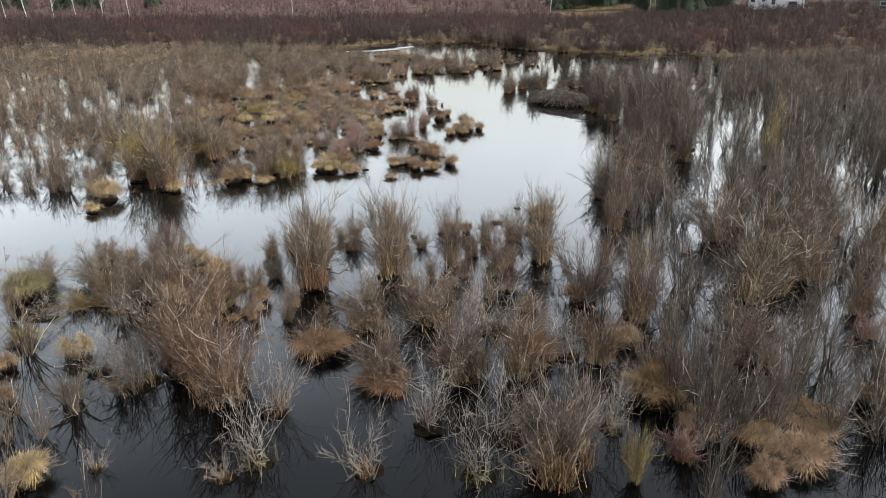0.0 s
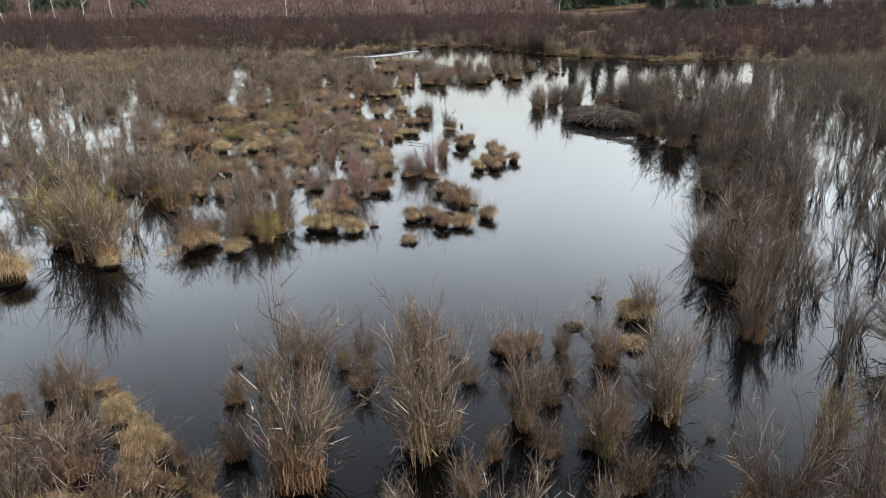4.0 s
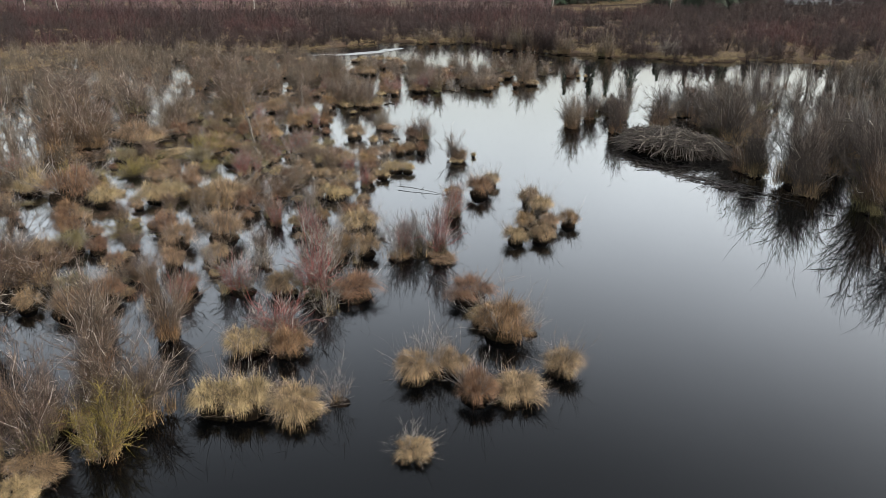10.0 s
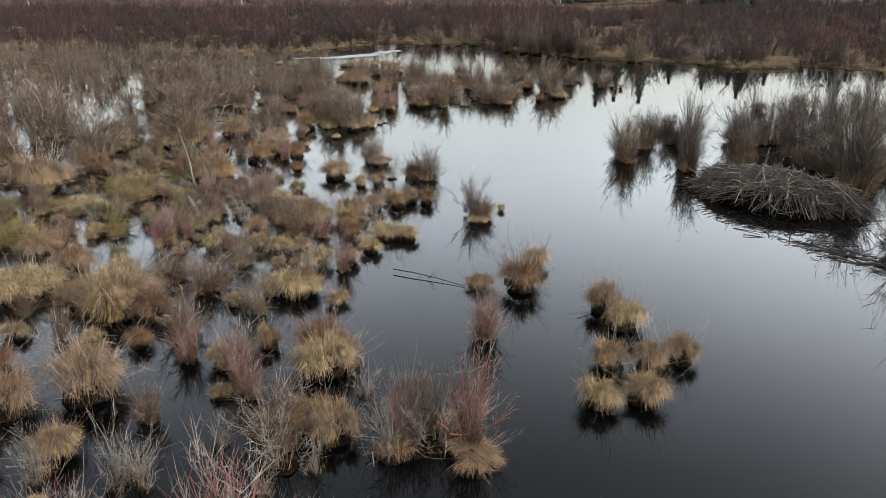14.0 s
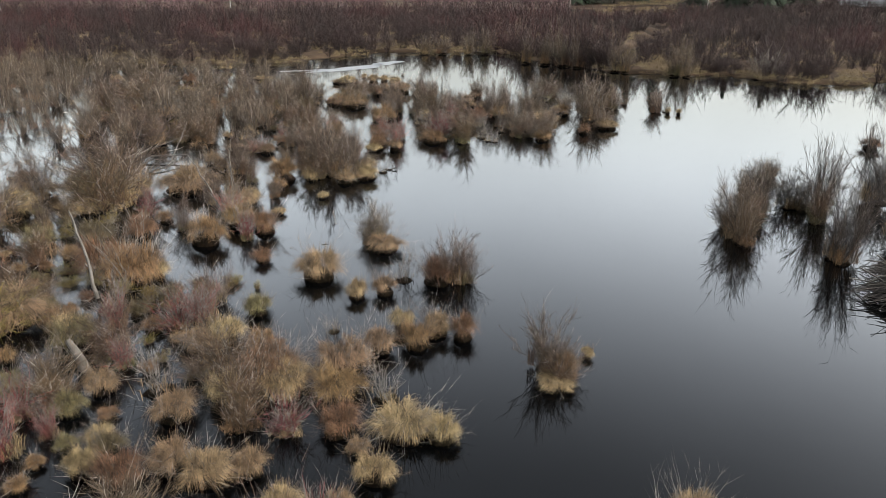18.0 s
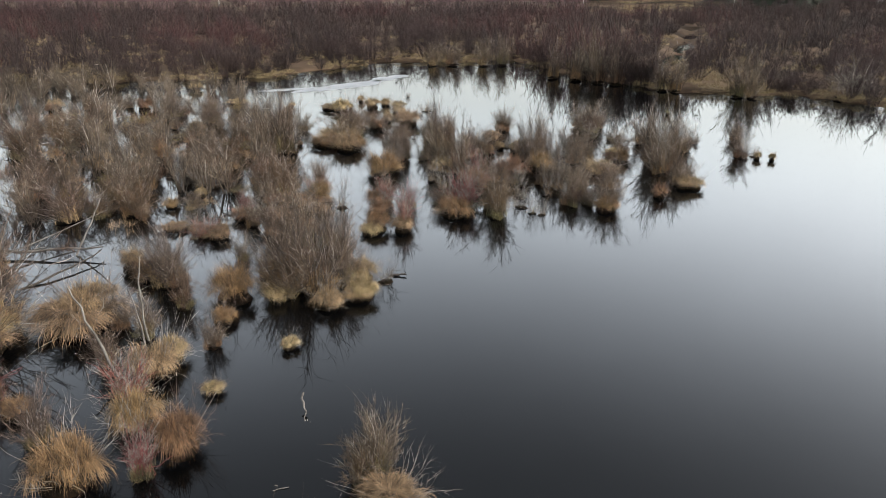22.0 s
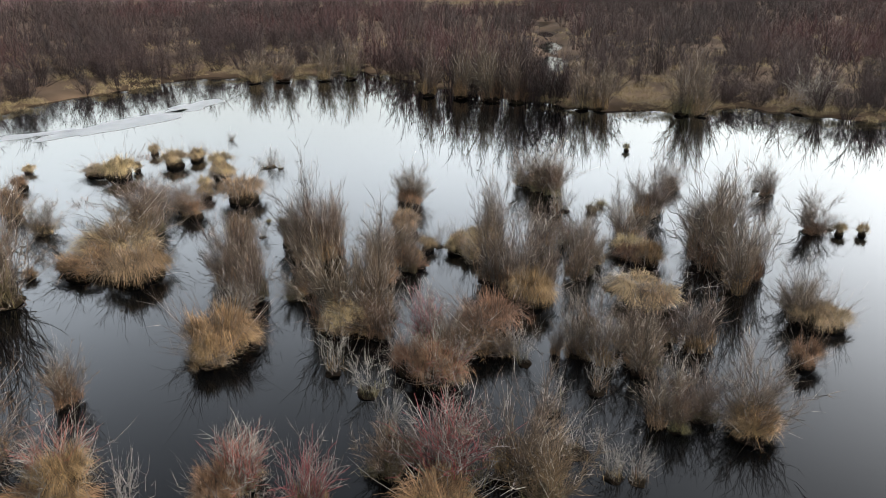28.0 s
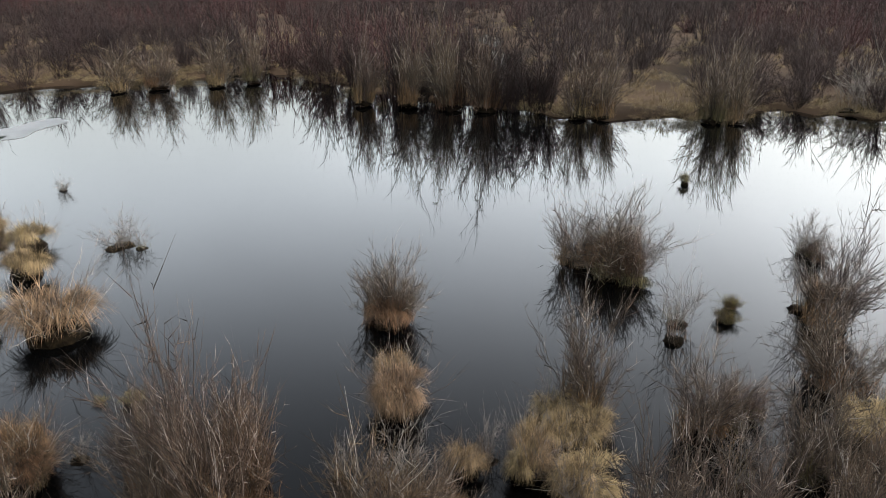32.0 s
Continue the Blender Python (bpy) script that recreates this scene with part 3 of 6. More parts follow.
RIGHT_Y = [14, 30, 40, 47, 55, 65, 75, 82, 86, 94, 100, 106, 112]
RIGHT_X = [6, 8, 10, 12, 14.5, 17.5, 18, 17, 15.5, 17, 20, 29, 44]
LEFT_Y = [14, 30, 33, 43, 46, 50, 60, 70, 80, 90, 100, 110, 120, 130, 142]
LEFT_X = [-9, -12, -40, -40, -24, -18, -21, -24, -25, -25, -25, -12, -13, -16, -24]
right_spots = [(x, y, 0, SC.uniform(0.8, 1.6), SC.uniform(2.0, 3.9) * (0.6 if 72 < y < 106 and x < 32 else 1.0)) for x, y in scatter(2300, 6, 75, 14, 114, lambda x, y: x > np.interp(y, RIGHT_Y, RIGHT_X) + (4.0 if 46 < y < 98 else 0.5) and patchy(x, y, 3.6, 2) > (0.14 if x < 30 and y > 50 else -0.08) - 0.004 * x)]
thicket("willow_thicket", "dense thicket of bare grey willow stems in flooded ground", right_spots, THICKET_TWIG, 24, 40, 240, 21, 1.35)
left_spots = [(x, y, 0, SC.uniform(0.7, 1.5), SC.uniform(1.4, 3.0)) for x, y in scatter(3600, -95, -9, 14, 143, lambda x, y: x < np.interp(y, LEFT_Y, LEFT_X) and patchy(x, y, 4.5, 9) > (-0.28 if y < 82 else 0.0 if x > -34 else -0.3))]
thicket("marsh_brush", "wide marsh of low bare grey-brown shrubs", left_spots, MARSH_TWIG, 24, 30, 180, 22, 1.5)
hummocks = [(x, y, -0.05, SC.uniform(0.5, 1.1), SC.uniform(0.5, 1.1)) for x, y in scatter(2300, -80, -9, 46, 130, lambda x, y: x < np.interp(y, LEFT_Y, LEFT_X) + 8 and patchy(x, y, 6, 4) > (0.02 if x > np.interp(y, LEFT_Y, LEFT_X) else -0.1))]
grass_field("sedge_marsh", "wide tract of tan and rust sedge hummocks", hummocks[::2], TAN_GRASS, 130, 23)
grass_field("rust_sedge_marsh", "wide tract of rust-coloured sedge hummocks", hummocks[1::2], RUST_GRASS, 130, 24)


def on_land(x, y):
    return y > shore(x) + 0.6 and channel(x, y) > 1.7


far_spots = []
for x, y in scatter(5200, -150, 170, 126, 235, lambda x, y: y > shore(x) + 2.5 and channel(x, y) > 2.6 and patchy(x, y, 10, 6) > -0.6 and not (y > 222 and abs(x - 42 - (y - 226) * 0.55) < 11)):
    far_spots.append((x, y, float(land_height(x, y)) - 0.1, SC.uniform(1.1, 2.2), SC.uniform(2.0, 4.2)))
bank_spots = []
for x in np.arange(-45, 80, 0.9):
    if patchy(x, 3, 5, 15) > -0.3:
        y = float(shore(x)) + SC.uniform(0.8, 4.0)
        bank_spots.append((x + SC.uniform(-0.4, 0.4), y, 0.0, SC.uniform(1.0, 2.2), SC.uniform(1.6, 3.6)))
for x in np.arange(8.5, 17, 0.5):
    y = float(shore(x)) + SC.uniform(0.5, 4.0)
    bank_spots.append((x, y, 0.0, SC.uniform(1.6, 2.6), SC.uniform(3.6, 5.4)))
def is_red(x, y):
    return patchy(x, y, 22, 30) > 0.24 or (x > 46 and y < 165 and patchy(x, y, 14, 31) > -0.05)


reds = [s for s in far_spots if is_red(s[0], s[1])]
greys = [s for s in far_spots if not is_red(s[0], s[1])]
thicket("bank_brush", "row of bare dark shrubs along the far bank", bank_spots, FAR_TWIG, 24, 60, 520, 36, 1.0)
fore = [s for s in greys if -40 < s[0] < 70 and s[1] < shore(s[0]) + 26]
greys = [s for s in greys if not (-40 < s[0] < 70 and s[1] < shore(s[0]) + 26)]
thicket("near_bank_brush", "bare purple-brown brush close behind the far bank", fore, FAR_TWIG, 24, 60, 480, 37, 1.0)
thicket("far_brush", "broad belt of bare purple-brown brush behind the pond", greys, FAR_TWIG, 18, 10, 130, 31, 2.0)
thicket("far_red_brush", "patches of reddish bare brush behind the pond", reds, FAR_RED, 18, 10, 130, 32, 2.0)
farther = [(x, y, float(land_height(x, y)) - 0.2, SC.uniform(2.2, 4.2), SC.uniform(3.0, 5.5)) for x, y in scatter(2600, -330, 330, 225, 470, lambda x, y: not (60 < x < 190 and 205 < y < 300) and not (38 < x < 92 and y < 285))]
thicket("distant_brush", "distant bare brush reaching to the horizon", farther, HAZED_TWIG, 14, 6, 60, 33, 4.0)
bank_grass = []
for x in np.arange(-70, 90, 0.075):
    y = float(shore(x)) + abs(SC.normal(0.2, 1.5))
    if patchy(x, y, 4, 12) > -0.3 and channel(x, y) > 1.6:
        bank_grass.append((x + SC.uniform(-0.3, 0.3), y, float(land_height(x, y)) - 0.08, SC.uniform(0.35, 0.9), SC.uniform(0.25, 0.7)))
for x, y in scatter(4200, -110, 120, 126, 180, lambda x, y: on_land(x, y) and patchy(x, y, 6, 40) > -0.05):
    bank_grass.append((x, y, float(land_height(x, y)) - 0.1, SC.uniform(0.6, 1.3), SC.uniform(0.5, 1.1)))
for x, y in scatter(520, 36, 92, 222, 290, lambda x, y: abs(x - 42 - (y - 226) * 0.55) < 13 and patchy(x, y, 16, 41) > -0.25):
    bank_grass.append((x, y, float(land_height(x, y)), SC.uniform(1.5, 3.0), SC.uniform(0.6, 1.2)))
for x, y in scatter(160, -72, -46, 118, 138, lambda x, y: patchy(x, y, 9, 42) > -0.1):
    bank_grass.append((x, y, 0.0, SC.uniform(0.8, 1.5), SC.uniform(0.8, 1.5)))
for x, y in scatter(150, 12, 27, 138, 152, lambda x, y: y > shore(x) and channel(x, y) > 0.8):
    bank_grass.append((x, y, float(land_height(x, y)) - 0.1, SC.uniform(0.5, 1.1), SC.uniform(0.4, 1.0)))
grass_field("bank_grass", "tan dead grass along the far bank", bank_grass, FAR_TAN, 120, 34)
rust_bank = [(x, y, max(0.0, float(land_height(x, y))) - 0.1, SC.uniform(0.8, 1.6), SC.uniform(0.9, 1.9)) for x, y in scatter(700, 30, 82, 84, 134, lambda x, y: x > np.interp(y, RIGHT_Y + [134], RIGHT_X + [44]) and patchy(x, y, 10, 43) > -0.15)]
grass_field("rust_bank_grass", "rust-coloured reeds and grass beside the thicket", rust_bank, FAR_RUST, 120, 35)

# ---- the shrubs and tussocks of the open pond, from the near edge outwards ----
for x, y, r, h in (
    (3.2, 16.7, 1.56, 3.42),
    (7.4, 22.0, 1.09, 2.44),
    (0.7, 22.2, 1.67, 3.66),
    (-2.1, 22.3, 1.29, 2.17),
    (11.1, 23.4, 2.04, 3.40),
    (-3.1, 26.3, 1.59, 2.41),
    (-0.6, 26.5, 1.93, 2.84),
    (-6.5, 26.7, 0.53, 1.40),
    (-5.1, 26.7, 0.48, 1.06),
    (-8.0, 26.9, 0.48, 1.32),
    (8.0, 27.0, 1.40, 4.33),
    (17.7, 27.1, 1.06, 3.09),
    (-6.6, 28.1, 0.58, 1.60),
    (6.2, 28.3, 1.69, 4.15),
    (0.1, 28.5, 0.53, 1.36),
    (13.7, 28.7, 2.42, 4.23),
    (2.1, 28.8, 0.59, 1.25),
    (-3.3, 28.9, 0.62, 0.95),
    (-13.5, 29.7, 1.64, 2.12),
    (-6.0, 30.3, 1.92, 4.62),
    (17.1, 30.5, 1.80, 3.79),
    (-12.6, 30.8, 1.56, 2.50),
    (-16.0, 30.8, 1.57, 1.65),
    (-18.9, 30.9, 1.57, 1.38),
):
    shrub("grey", x, y, r, h)
for x, y, r, h in (
    (-8.0, 31.3, 0.78, 1.63),
    (-2.5, 31.4, 1.72, 4.24),
    (3.3, 32.6, 0.59, 1.60),
    (0.4, 32.8, 1.04, 3.39),
    (4.9, 33.1, 1.53, 3.89),
    (-6.1, 33.3, 0.74, 1.36),
    (21.2, 33.3, 1.26, 4.23),
    (1.5, 33.9, 0.68, 1.22),
    (1.4, 34.9, 0.46, 1.00),
    (-4.7, 34.9, 0.70, 1.38),
    (-2.1, 34.9, 0.48, 1.26),
    (2.3, 35.4, 0.51, 1.07),
    (-8.2, 35.4, 0.57, 1.03),
    (18.1, 35.6, 2.06, 4.00),
    (14.9, 35.7, 2.21, 3.36),
    (-4.8, 36.5, 0.89, 1.76),
    (-6.9, 37.0, 1.49, 1.89),
    (2.3, 37.2, 0.51, 1.30),
    (21.7, 37.6, 1.56, 3.34),
    (9.5, 37.9, 0.87, 3.29),
    (11.3, 41.2, 0.83, 2.90),
    (10.9, 43.3, 1.67, 4.63),
    (10.2, 43.7, 1.21, 2.40),
    (-18.6, 46.6, 1.85, 5.07),
):
    shrub("grey", x, y, r, h)
for x, y, r, h in (
    (10.8, 46.8, 1.23, 2.91),
    (14.6, 47.1, 1.13, 4.18),
    (-14.5, 49.0, 1.66, 1.97),
    (-12.9, 49.3, 1.06, 2.53),
    (14.7, 52.4, 1.84, 3.30),
    (-12.8, 52.9, 1.13, 3.38),
    (-17.8, 54.9, 1.51, 3.84),
    (-11.5, 55.2, 0.90, 2.51),
    (-13.9, 55.5, 0.99, 2.48),
    (15.1, 56.8, 0.52, 1.63),
    (14.9, 57.3, 0.92, 2.03),
    (-20.4, 58.1, 1.97, 3.82),
    (19.8, 59.0, 2.33, 5.80),
    (-20.0, 59.2, 1.47, 2.77),
    (-18.9, 59.3, 1.12, 1.34),
    (-18.5, 59.6, 1.01, 1.29),
    (-14.5, 59.8, 0.59, 0.84),
    (-21.2, 60.0, 0.60, 0.95),
    (-19.5, 60.5, 1.57, 2.54),
    (-3.5, 62.4, 0.45, 1.92),
    (-10.2, 63.1, 0.65, 1.29),
    (-15.6, 63.1, 0.63, 1.20),
    (-22.1, 63.7, 0.53, 1.63),
    (-22.8, 67.5, 0.55, 1.36),
):
    shrub("grey", x, y, r, h)
for x, y, r, h in (
    (19.1, 67.5, 1.81, 5.71),
    (-8.8, 68.8, 0.70, 1.51),
    (16.9, 69.6, 1.45, 2.62),
    (16.9, 71.1, 1.77, 5.12),
    (22.3, 71.2, 2.60, 5.85),
    (-25.7, 72.3, 0.85, 1.05),
    (24.4, 72.9, 1.55, 5.13),
    (15.7, 73.4, 1.17, 3.46),
    (22.5, 73.4, 1.51, 3.82),
    (19.9, 73.7, 1.69, 4.13),
    (-23.3, 75.9, 0.61, 0.96),
    (-17.7, 76.0, 0.47, 1.07),
    (22.8, 77.5, 2.07, 5.16),
    (-1.2, 78.0, 0.80, 1.82),
    (-10.3, 78.0, 0.58, 0.77),
    (-20.6, 79.6, 0.79, 1.29),
    (17.5, 81.0, 1.48, 4.25),
    (18.4, 83.1, 1.88, 4.49),
    (-2.9, 83.7, 0.63, 1.47),
    (17.8, 84.2, 0.85, 1.33),
    (10.7, 84.9, 0.76, 3.49),
    (17.7, 85.1, 1.05, 1.73),
    (-21.5, 85.3, 0.51, 1.06),
    (10.5, 85.3, 0.45, 2.79),
):
    shrub("grey", x, y, r, h)
for x, y, r, h in (
    (-21.8, 86.4, 0.48, 1.59),
    (-23.9, 86.9, 0.63, 1.03),
    (14.5, 87.1, 1.14, 2.47),
    (-28.1, 87.4, 2.27, 3.25),
    (-21.8, 87.5, 1.51, 2.51),
    (8.2, 87.5, 1.03, 3.10),
    (18.2, 87.7, 1.58, 3.53),
    (-6.0, 87.9, 0.72, 1.73),
    (8.2, 88.8, 0.86, 2.14),
    (-21.8, 88.8, 2.15, 3.38),
    (-13.9, 89.2, 0.67, 1.38),
    (-19.4, 89.4, 0.49, 1.56),
    (12.6, 90.0, 1.02, 3.15),
    (10.3, 90.7, 0.98, 2.47),
    (17.5, 91.0, 0.88, 1.70),
    (18.2, 91.2, 1.28, 3.06),
    (12.0, 91.3, 0.94, 2.07),
    (16.3, 91.8, 1.29, 3.10),
    (-23.6, 92.0, 0.50, 1.37),
    (22.1, 92.0, 1.58, 3.79),
    (-13.6, 92.6, 0.62, 1.24),
    (-22.2, 93.0, 0.55, 1.39),
    (20.5, 93.3, 1.27, 3.20),
    (25.5, 93.4, 1.45, 3.56),
):
    shrub("grey", x, y, r, h)
for x, y, r, h in (
    (-11.0, 93.5, 0.50, 1.14),
    (-18.4, 94.1, 2.58, 3.26),
    (-21.8, 94.2, 1.10, 2.39),
    (-26.6, 94.4, 2.58, 3.27),
    (-14.1, 94.9, 0.61, 1.16),
    (13.7, 96.4, 0.45, 0.86),
    (-8.5, 97.2, 1.37, 2.98),
    (-13.6, 97.8, 1.04, 2.46),
    (-13.2, 97.8, 0.68, 2.02),
    (-7.6, 97.8, 0.78, 1.83),
    (-9.6, 98.2, 0.96, 2.82),
    (-8.0, 98.4, 0.97, 2.22),
    (-34.5, 98.7, 2.97, 3.47),
    (-11.5, 100.0, 0.51, 1.20),
    (-9.6, 101.1, 1.11, 2.45),
    (-8.3, 101.5, 0.99, 2.02),
    (-10.6, 102.5, 0.95, 1.73),
    (-11.9, 103.6, 0.52, 1.53),
    (-19.9, 104.7, 1.43, 2.10),
    (-1.7, 105.4, 1.03, 2.30),
    (3.5, 105.4, 0.92, 1.93),
    (2.7, 105.9, 0.71, 1.35),
    (-15.0, 106.1, 0.65, 0.99),
    (1.8, 106.1, 0.69, 1.48),
):
    shrub("grey", x, y, r, h)
for x, y, r, h in (
    (-24.9, 106.6, 0.91, 2.17),
    (-11.6, 106.9, 0.95, 1.67),
    (-18.9, 107.4, 0.77, 2.12),
    (-25.0, 107.7, 1.27, 3.32),
    (-18.6, 107.8, 0.50, 1.26),
    (2.5, 107.9, 0.64, 1.82),
    (-22.8, 107.9, 1.55, 2.43),
    (4.4, 108.4, 0.75, 1.51),
    (1.9, 108.5, 0.60, 1.75),
    (3.0, 108.6, 0.59, 1.17),
    (8.0, 108.8, 0.78, 1.68),
    (-18.3, 108.8, 1.30, 2.32),
    (2.9, 109.0, 0.75, 1.52),
    (1.4, 109.0, 0.45, 1.58),
    (1.0, 109.2, 0.27, 0.91),
    (-0.2, 109.6, 0.59, 0.66),
    (-18.2, 110.6, 0.58, 1.58),
    (-16.2, 110.7, 0.94, 1.66),
    (7.6, 110.9, 0.85, 2.61),
    (-7.0, 111.2, 0.71, 0.66),
    (-24.7, 112.0, 0.60, 1.59),
    (-2.9, 112.4, 0.73, 0.86),
    (-2.7, 112.6, 0.73, 2.72),
    (8.1, 112.7, 1.38, 3.37),
):
    shrub("grey", x, y, r, h)
for x, y, r, h in (
    (-3.7, 112.7, 0.94, 2.87),
    (2.5, 112.8, 0.45, 1.64),
    (-20.1, 112.8, 0.76, 1.00),
    (3.6, 113.0, 0.71, 2.06),
    (-14.9, 113.0, 0.85, 1.45),
    (1.4, 113.1, 0.78, 2.04),
    (-12.7, 113.1, 0.54, 1.69),
    (2.1, 113.3, 0.69, 2.05),
    (1.0, 113.7, 0.90, 2.54),
    (-16.1, 113.8, 1.25, 2.02),
    (4.7, 113.9, 0.57, 1.04),
    (13.4, 114.1, 0.82, 1.78),
    (-4.7, 114.1, 0.44, 0.83),
    (-5.9, 114.1, 0.47, 1.13),
    (8.4, 114.1, 0.47, 1.20),
    (-4.3, 114.3, 0.51, 1.59),
    (4.5, 114.4, 0.80, 1.68),
    (-5.7, 114.4, 0.62, 2.08),
    (-2.0, 114.8, 0.49, 1.77),
    (-6.2, 115.4, 0.90, 2.64),
    (-1.1, 115.5, 0.67, 1.55),
    (10.7, 115.5, 0.73, 2.02),
    (6.9, 115.7, 0.96, 1.94),
    (3.8, 115.8, 0.87, 1.82),
):
    shrub("grey", x, y, r, h)
for x, y, r, h in (
    (10.7, 116.1, 0.36, 0.54),
    (10.4, 116.2, 0.55, 0.78),
    (-12.4, 116.2, 1.37, 3.58),
    (-5.8, 116.6, 0.62, 0.88),
    (-3.5, 116.6, 0.72, 3.06),
    (-17.0, 116.8, 0.51, 1.67),
    (-4.2, 116.8, 0.53, 2.28),
    (-20.1, 116.9, 1.17, 1.83),
    (-6.0, 117.0, 0.81, 1.58),
    (2.5, 117.1, 0.69, 2.23),
    (-13.1, 117.3, 0.78, 3.02),
    (-27.9, 117.3, 2.26, 2.97),
    (8.8, 117.4, 1.02, 2.64),
    (12.0, 117.6, 0.46, 0.60),
    (-3.0, 117.6, 0.59, 1.80),
    (-3.6, 117.9, 1.07, 2.35),
    (-15.4, 118.0, 1.22, 2.62),
    (-4.2, 118.2, 0.63, 1.75),
    (14.9, 118.2, 0.66, 1.63),
    (-24.7, 118.6, 2.15, 2.71),
    (-14.4, 119.1, 1.16, 2.75),
    (-5.9, 119.8, 0.55, 0.56),
    (-22.2, 119.9, 0.80, 1.28),
    (11.7, 120.3, 0.57, 1.11),
):
    shrub("grey", x, y, r, h)
for x, y, r, h in (
    (-8.9, 120.7, 0.41, 0.86),
    (-8.7, 121.1, 0.71, 1.72),
    (0.9, 121.4, 0.69, 1.78),
    (6.5, 121.5, 1.25, 2.03),
    (-12.3, 121.9, 0.83, 1.24),
    (-29.6, 122.1, 0.83, 1.07),
    (-21.9, 122.3, 0.71, 1.07),
    (-28.0, 122.5, 0.83, 1.59),
    (-17.9, 122.6, 0.48, 1.03),
    (-20.8, 122.7, 0.55, 1.64),
    (-9.2, 123.1, 1.57, 1.40),
    (-15.0, 123.5, 0.49, 1.58),
    (-7.8, 123.8, 0.70, 0.93),
    (-19.0, 124.8, 1.22, 1.80),
    (-26.7, 126.0, 0.66, 1.56),
    (-19.8, 126.5, 0.49, 1.68),
    (-21.9, 126.8, 1.28, 1.60),
    (-32.1, 126.9, 0.49, 0.91),
    (-27.0, 127.3, 0.58, 1.33),
    (-29.3, 127.3, 0.73, 1.17),
    (-26.5, 130.4, 0.47, 1.08),
    (-29.6, 131.1, 0.57, 1.08),
):
    shrub("grey", x, y, r, h)
for x, y, r, h in (
    (7.0, 17.5, 0.75, 1.78),
    (16.6, 24.9, 0.77, 1.28),
    (-8.0, 55.2, 1.28, 1.90),
    (-11.9, 57.8, 0.74, 1.66),
    (-7.2, 58.3, 1.30, 2.59),
    (-10.2, 58.7, 0.97, 1.53),
    (-2.7, 61.9, 0.81, 2.67),
    (-4.1, 62.2, 0.76, 2.09),
    (-4.1, 62.2, 0.51, 1.88),
    (-8.4, 64.8, 0.65, 1.66),
    (-10.0, 65.8, 0.56, 1.67),
    (-1.8, 67.0, 0.73, 1.84),
    (-6.4, 72.0, 0.61, 1.37),
    (-22.4, 74.0, 0.55, 1.52),
    (-13.6, 74.8, 0.80, 1.68),
    (-7.6, 75.5, 0.73, 1.08),
    (-12.8, 75.5, 0.39, 1.09),
    (-27.2, 76.0, 0.80, 1.43),
    (-13.8, 76.3, 0.61, 1.40),
    (-12.3, 78.5, 0.58, 0.91),
    (-13.4, 80.8, 0.50, 1.58),
    (-10.9, 81.1, 0.84, 1.68),
    (-11.1, 88.0, 0.64, 1.27),
    (-12.4, 90.9, 0.84, 1.57),
):
    shrub("red", x, y, r, h)
for x, y, r, h in (
    (-15.9, 91.1, 0.54, 1.53),
    (-5.6, 103.2, 0.54, 1.97),
    (-12.5, 105.1, 0.73, 1.18),
    (-5.5, 105.7, 0.63, 1.64),
    (-2.8, 105.8, 0.91, 1.55),
    (-6.5, 106.6, 0.80, 1.47),
    (-2.0, 108.8, 0.78, 1.30),
    (-1.8, 110.7, 0.67, 1.51),
):
    shrub("red", x, y, r, h)
for x, y, r, h in (
    (5.4, 16.5, 0.55, 2.00),
    (9.3, 31.6, 0.68, 2.20),
    (-5.5, 36.2, 0.44, 0.97),
    (18.2, 37.0, 0.77, 1.83),
    (18.2, 37.0, 0.77, 1.50),
    (-19.3, 48.3, 1.51, 3.95),
    (-21.3, 49.0, 2.34, 4.53),
    (-11.1, 49.1, 0.89, 2.22),
    (-11.3, 50.1, 0.87, 1.43),
    (23.8, 51.4, 0.83, 5.03),
):
    shrub("olive", x, y, r, h)
for x, y, r, h in (
    (-7.4, 21.0, 1.69, 4.56),
    (7.9, 21.0, 1.14, 2.10),
    (2.9, 22.4, 1.49, 3.04),
    (-9.4, 22.9, 2.01, 4.05),
    (5.7, 23.3, 1.24, 2.74),
    (-4.9, 24.6, 1.08, 1.18),
    (3.6, 27.6, 0.65, 1.12),
    (-9.8, 28.4, 1.58, 2.58),
    (-1.4, 29.5, 0.61, 1.45),
    (3.0, 29.7, 0.80, 1.61),
    (-8.6, 29.8, 0.62, 1.40),
    (-0.6, 31.0, 0.50, 1.46),
    (-9.6, 31.0, 0.45, 0.93),
    (0.9, 31.4, 0.76, 1.37),
    (2.6, 31.4, 1.07, 2.68),
    (-16.9, 32.7, 0.65, 1.60),
    (-15.7, 33.4, 0.69, 1.04),
    (-13.8, 33.8, 1.00, 2.25),
    (-16.9, 33.9, 0.72, 1.19),
    (-8.9, 34.3, 0.76, 1.11),
    (-6.3, 34.4, 0.52, 1.55),
    (-14.9, 34.5, 0.62, 1.63),
    (-7.7, 34.7, 0.55, 1.66),
    (-1.1, 35.2, 0.55, 1.06),
):
    shrub("brown", x, y, r, h)
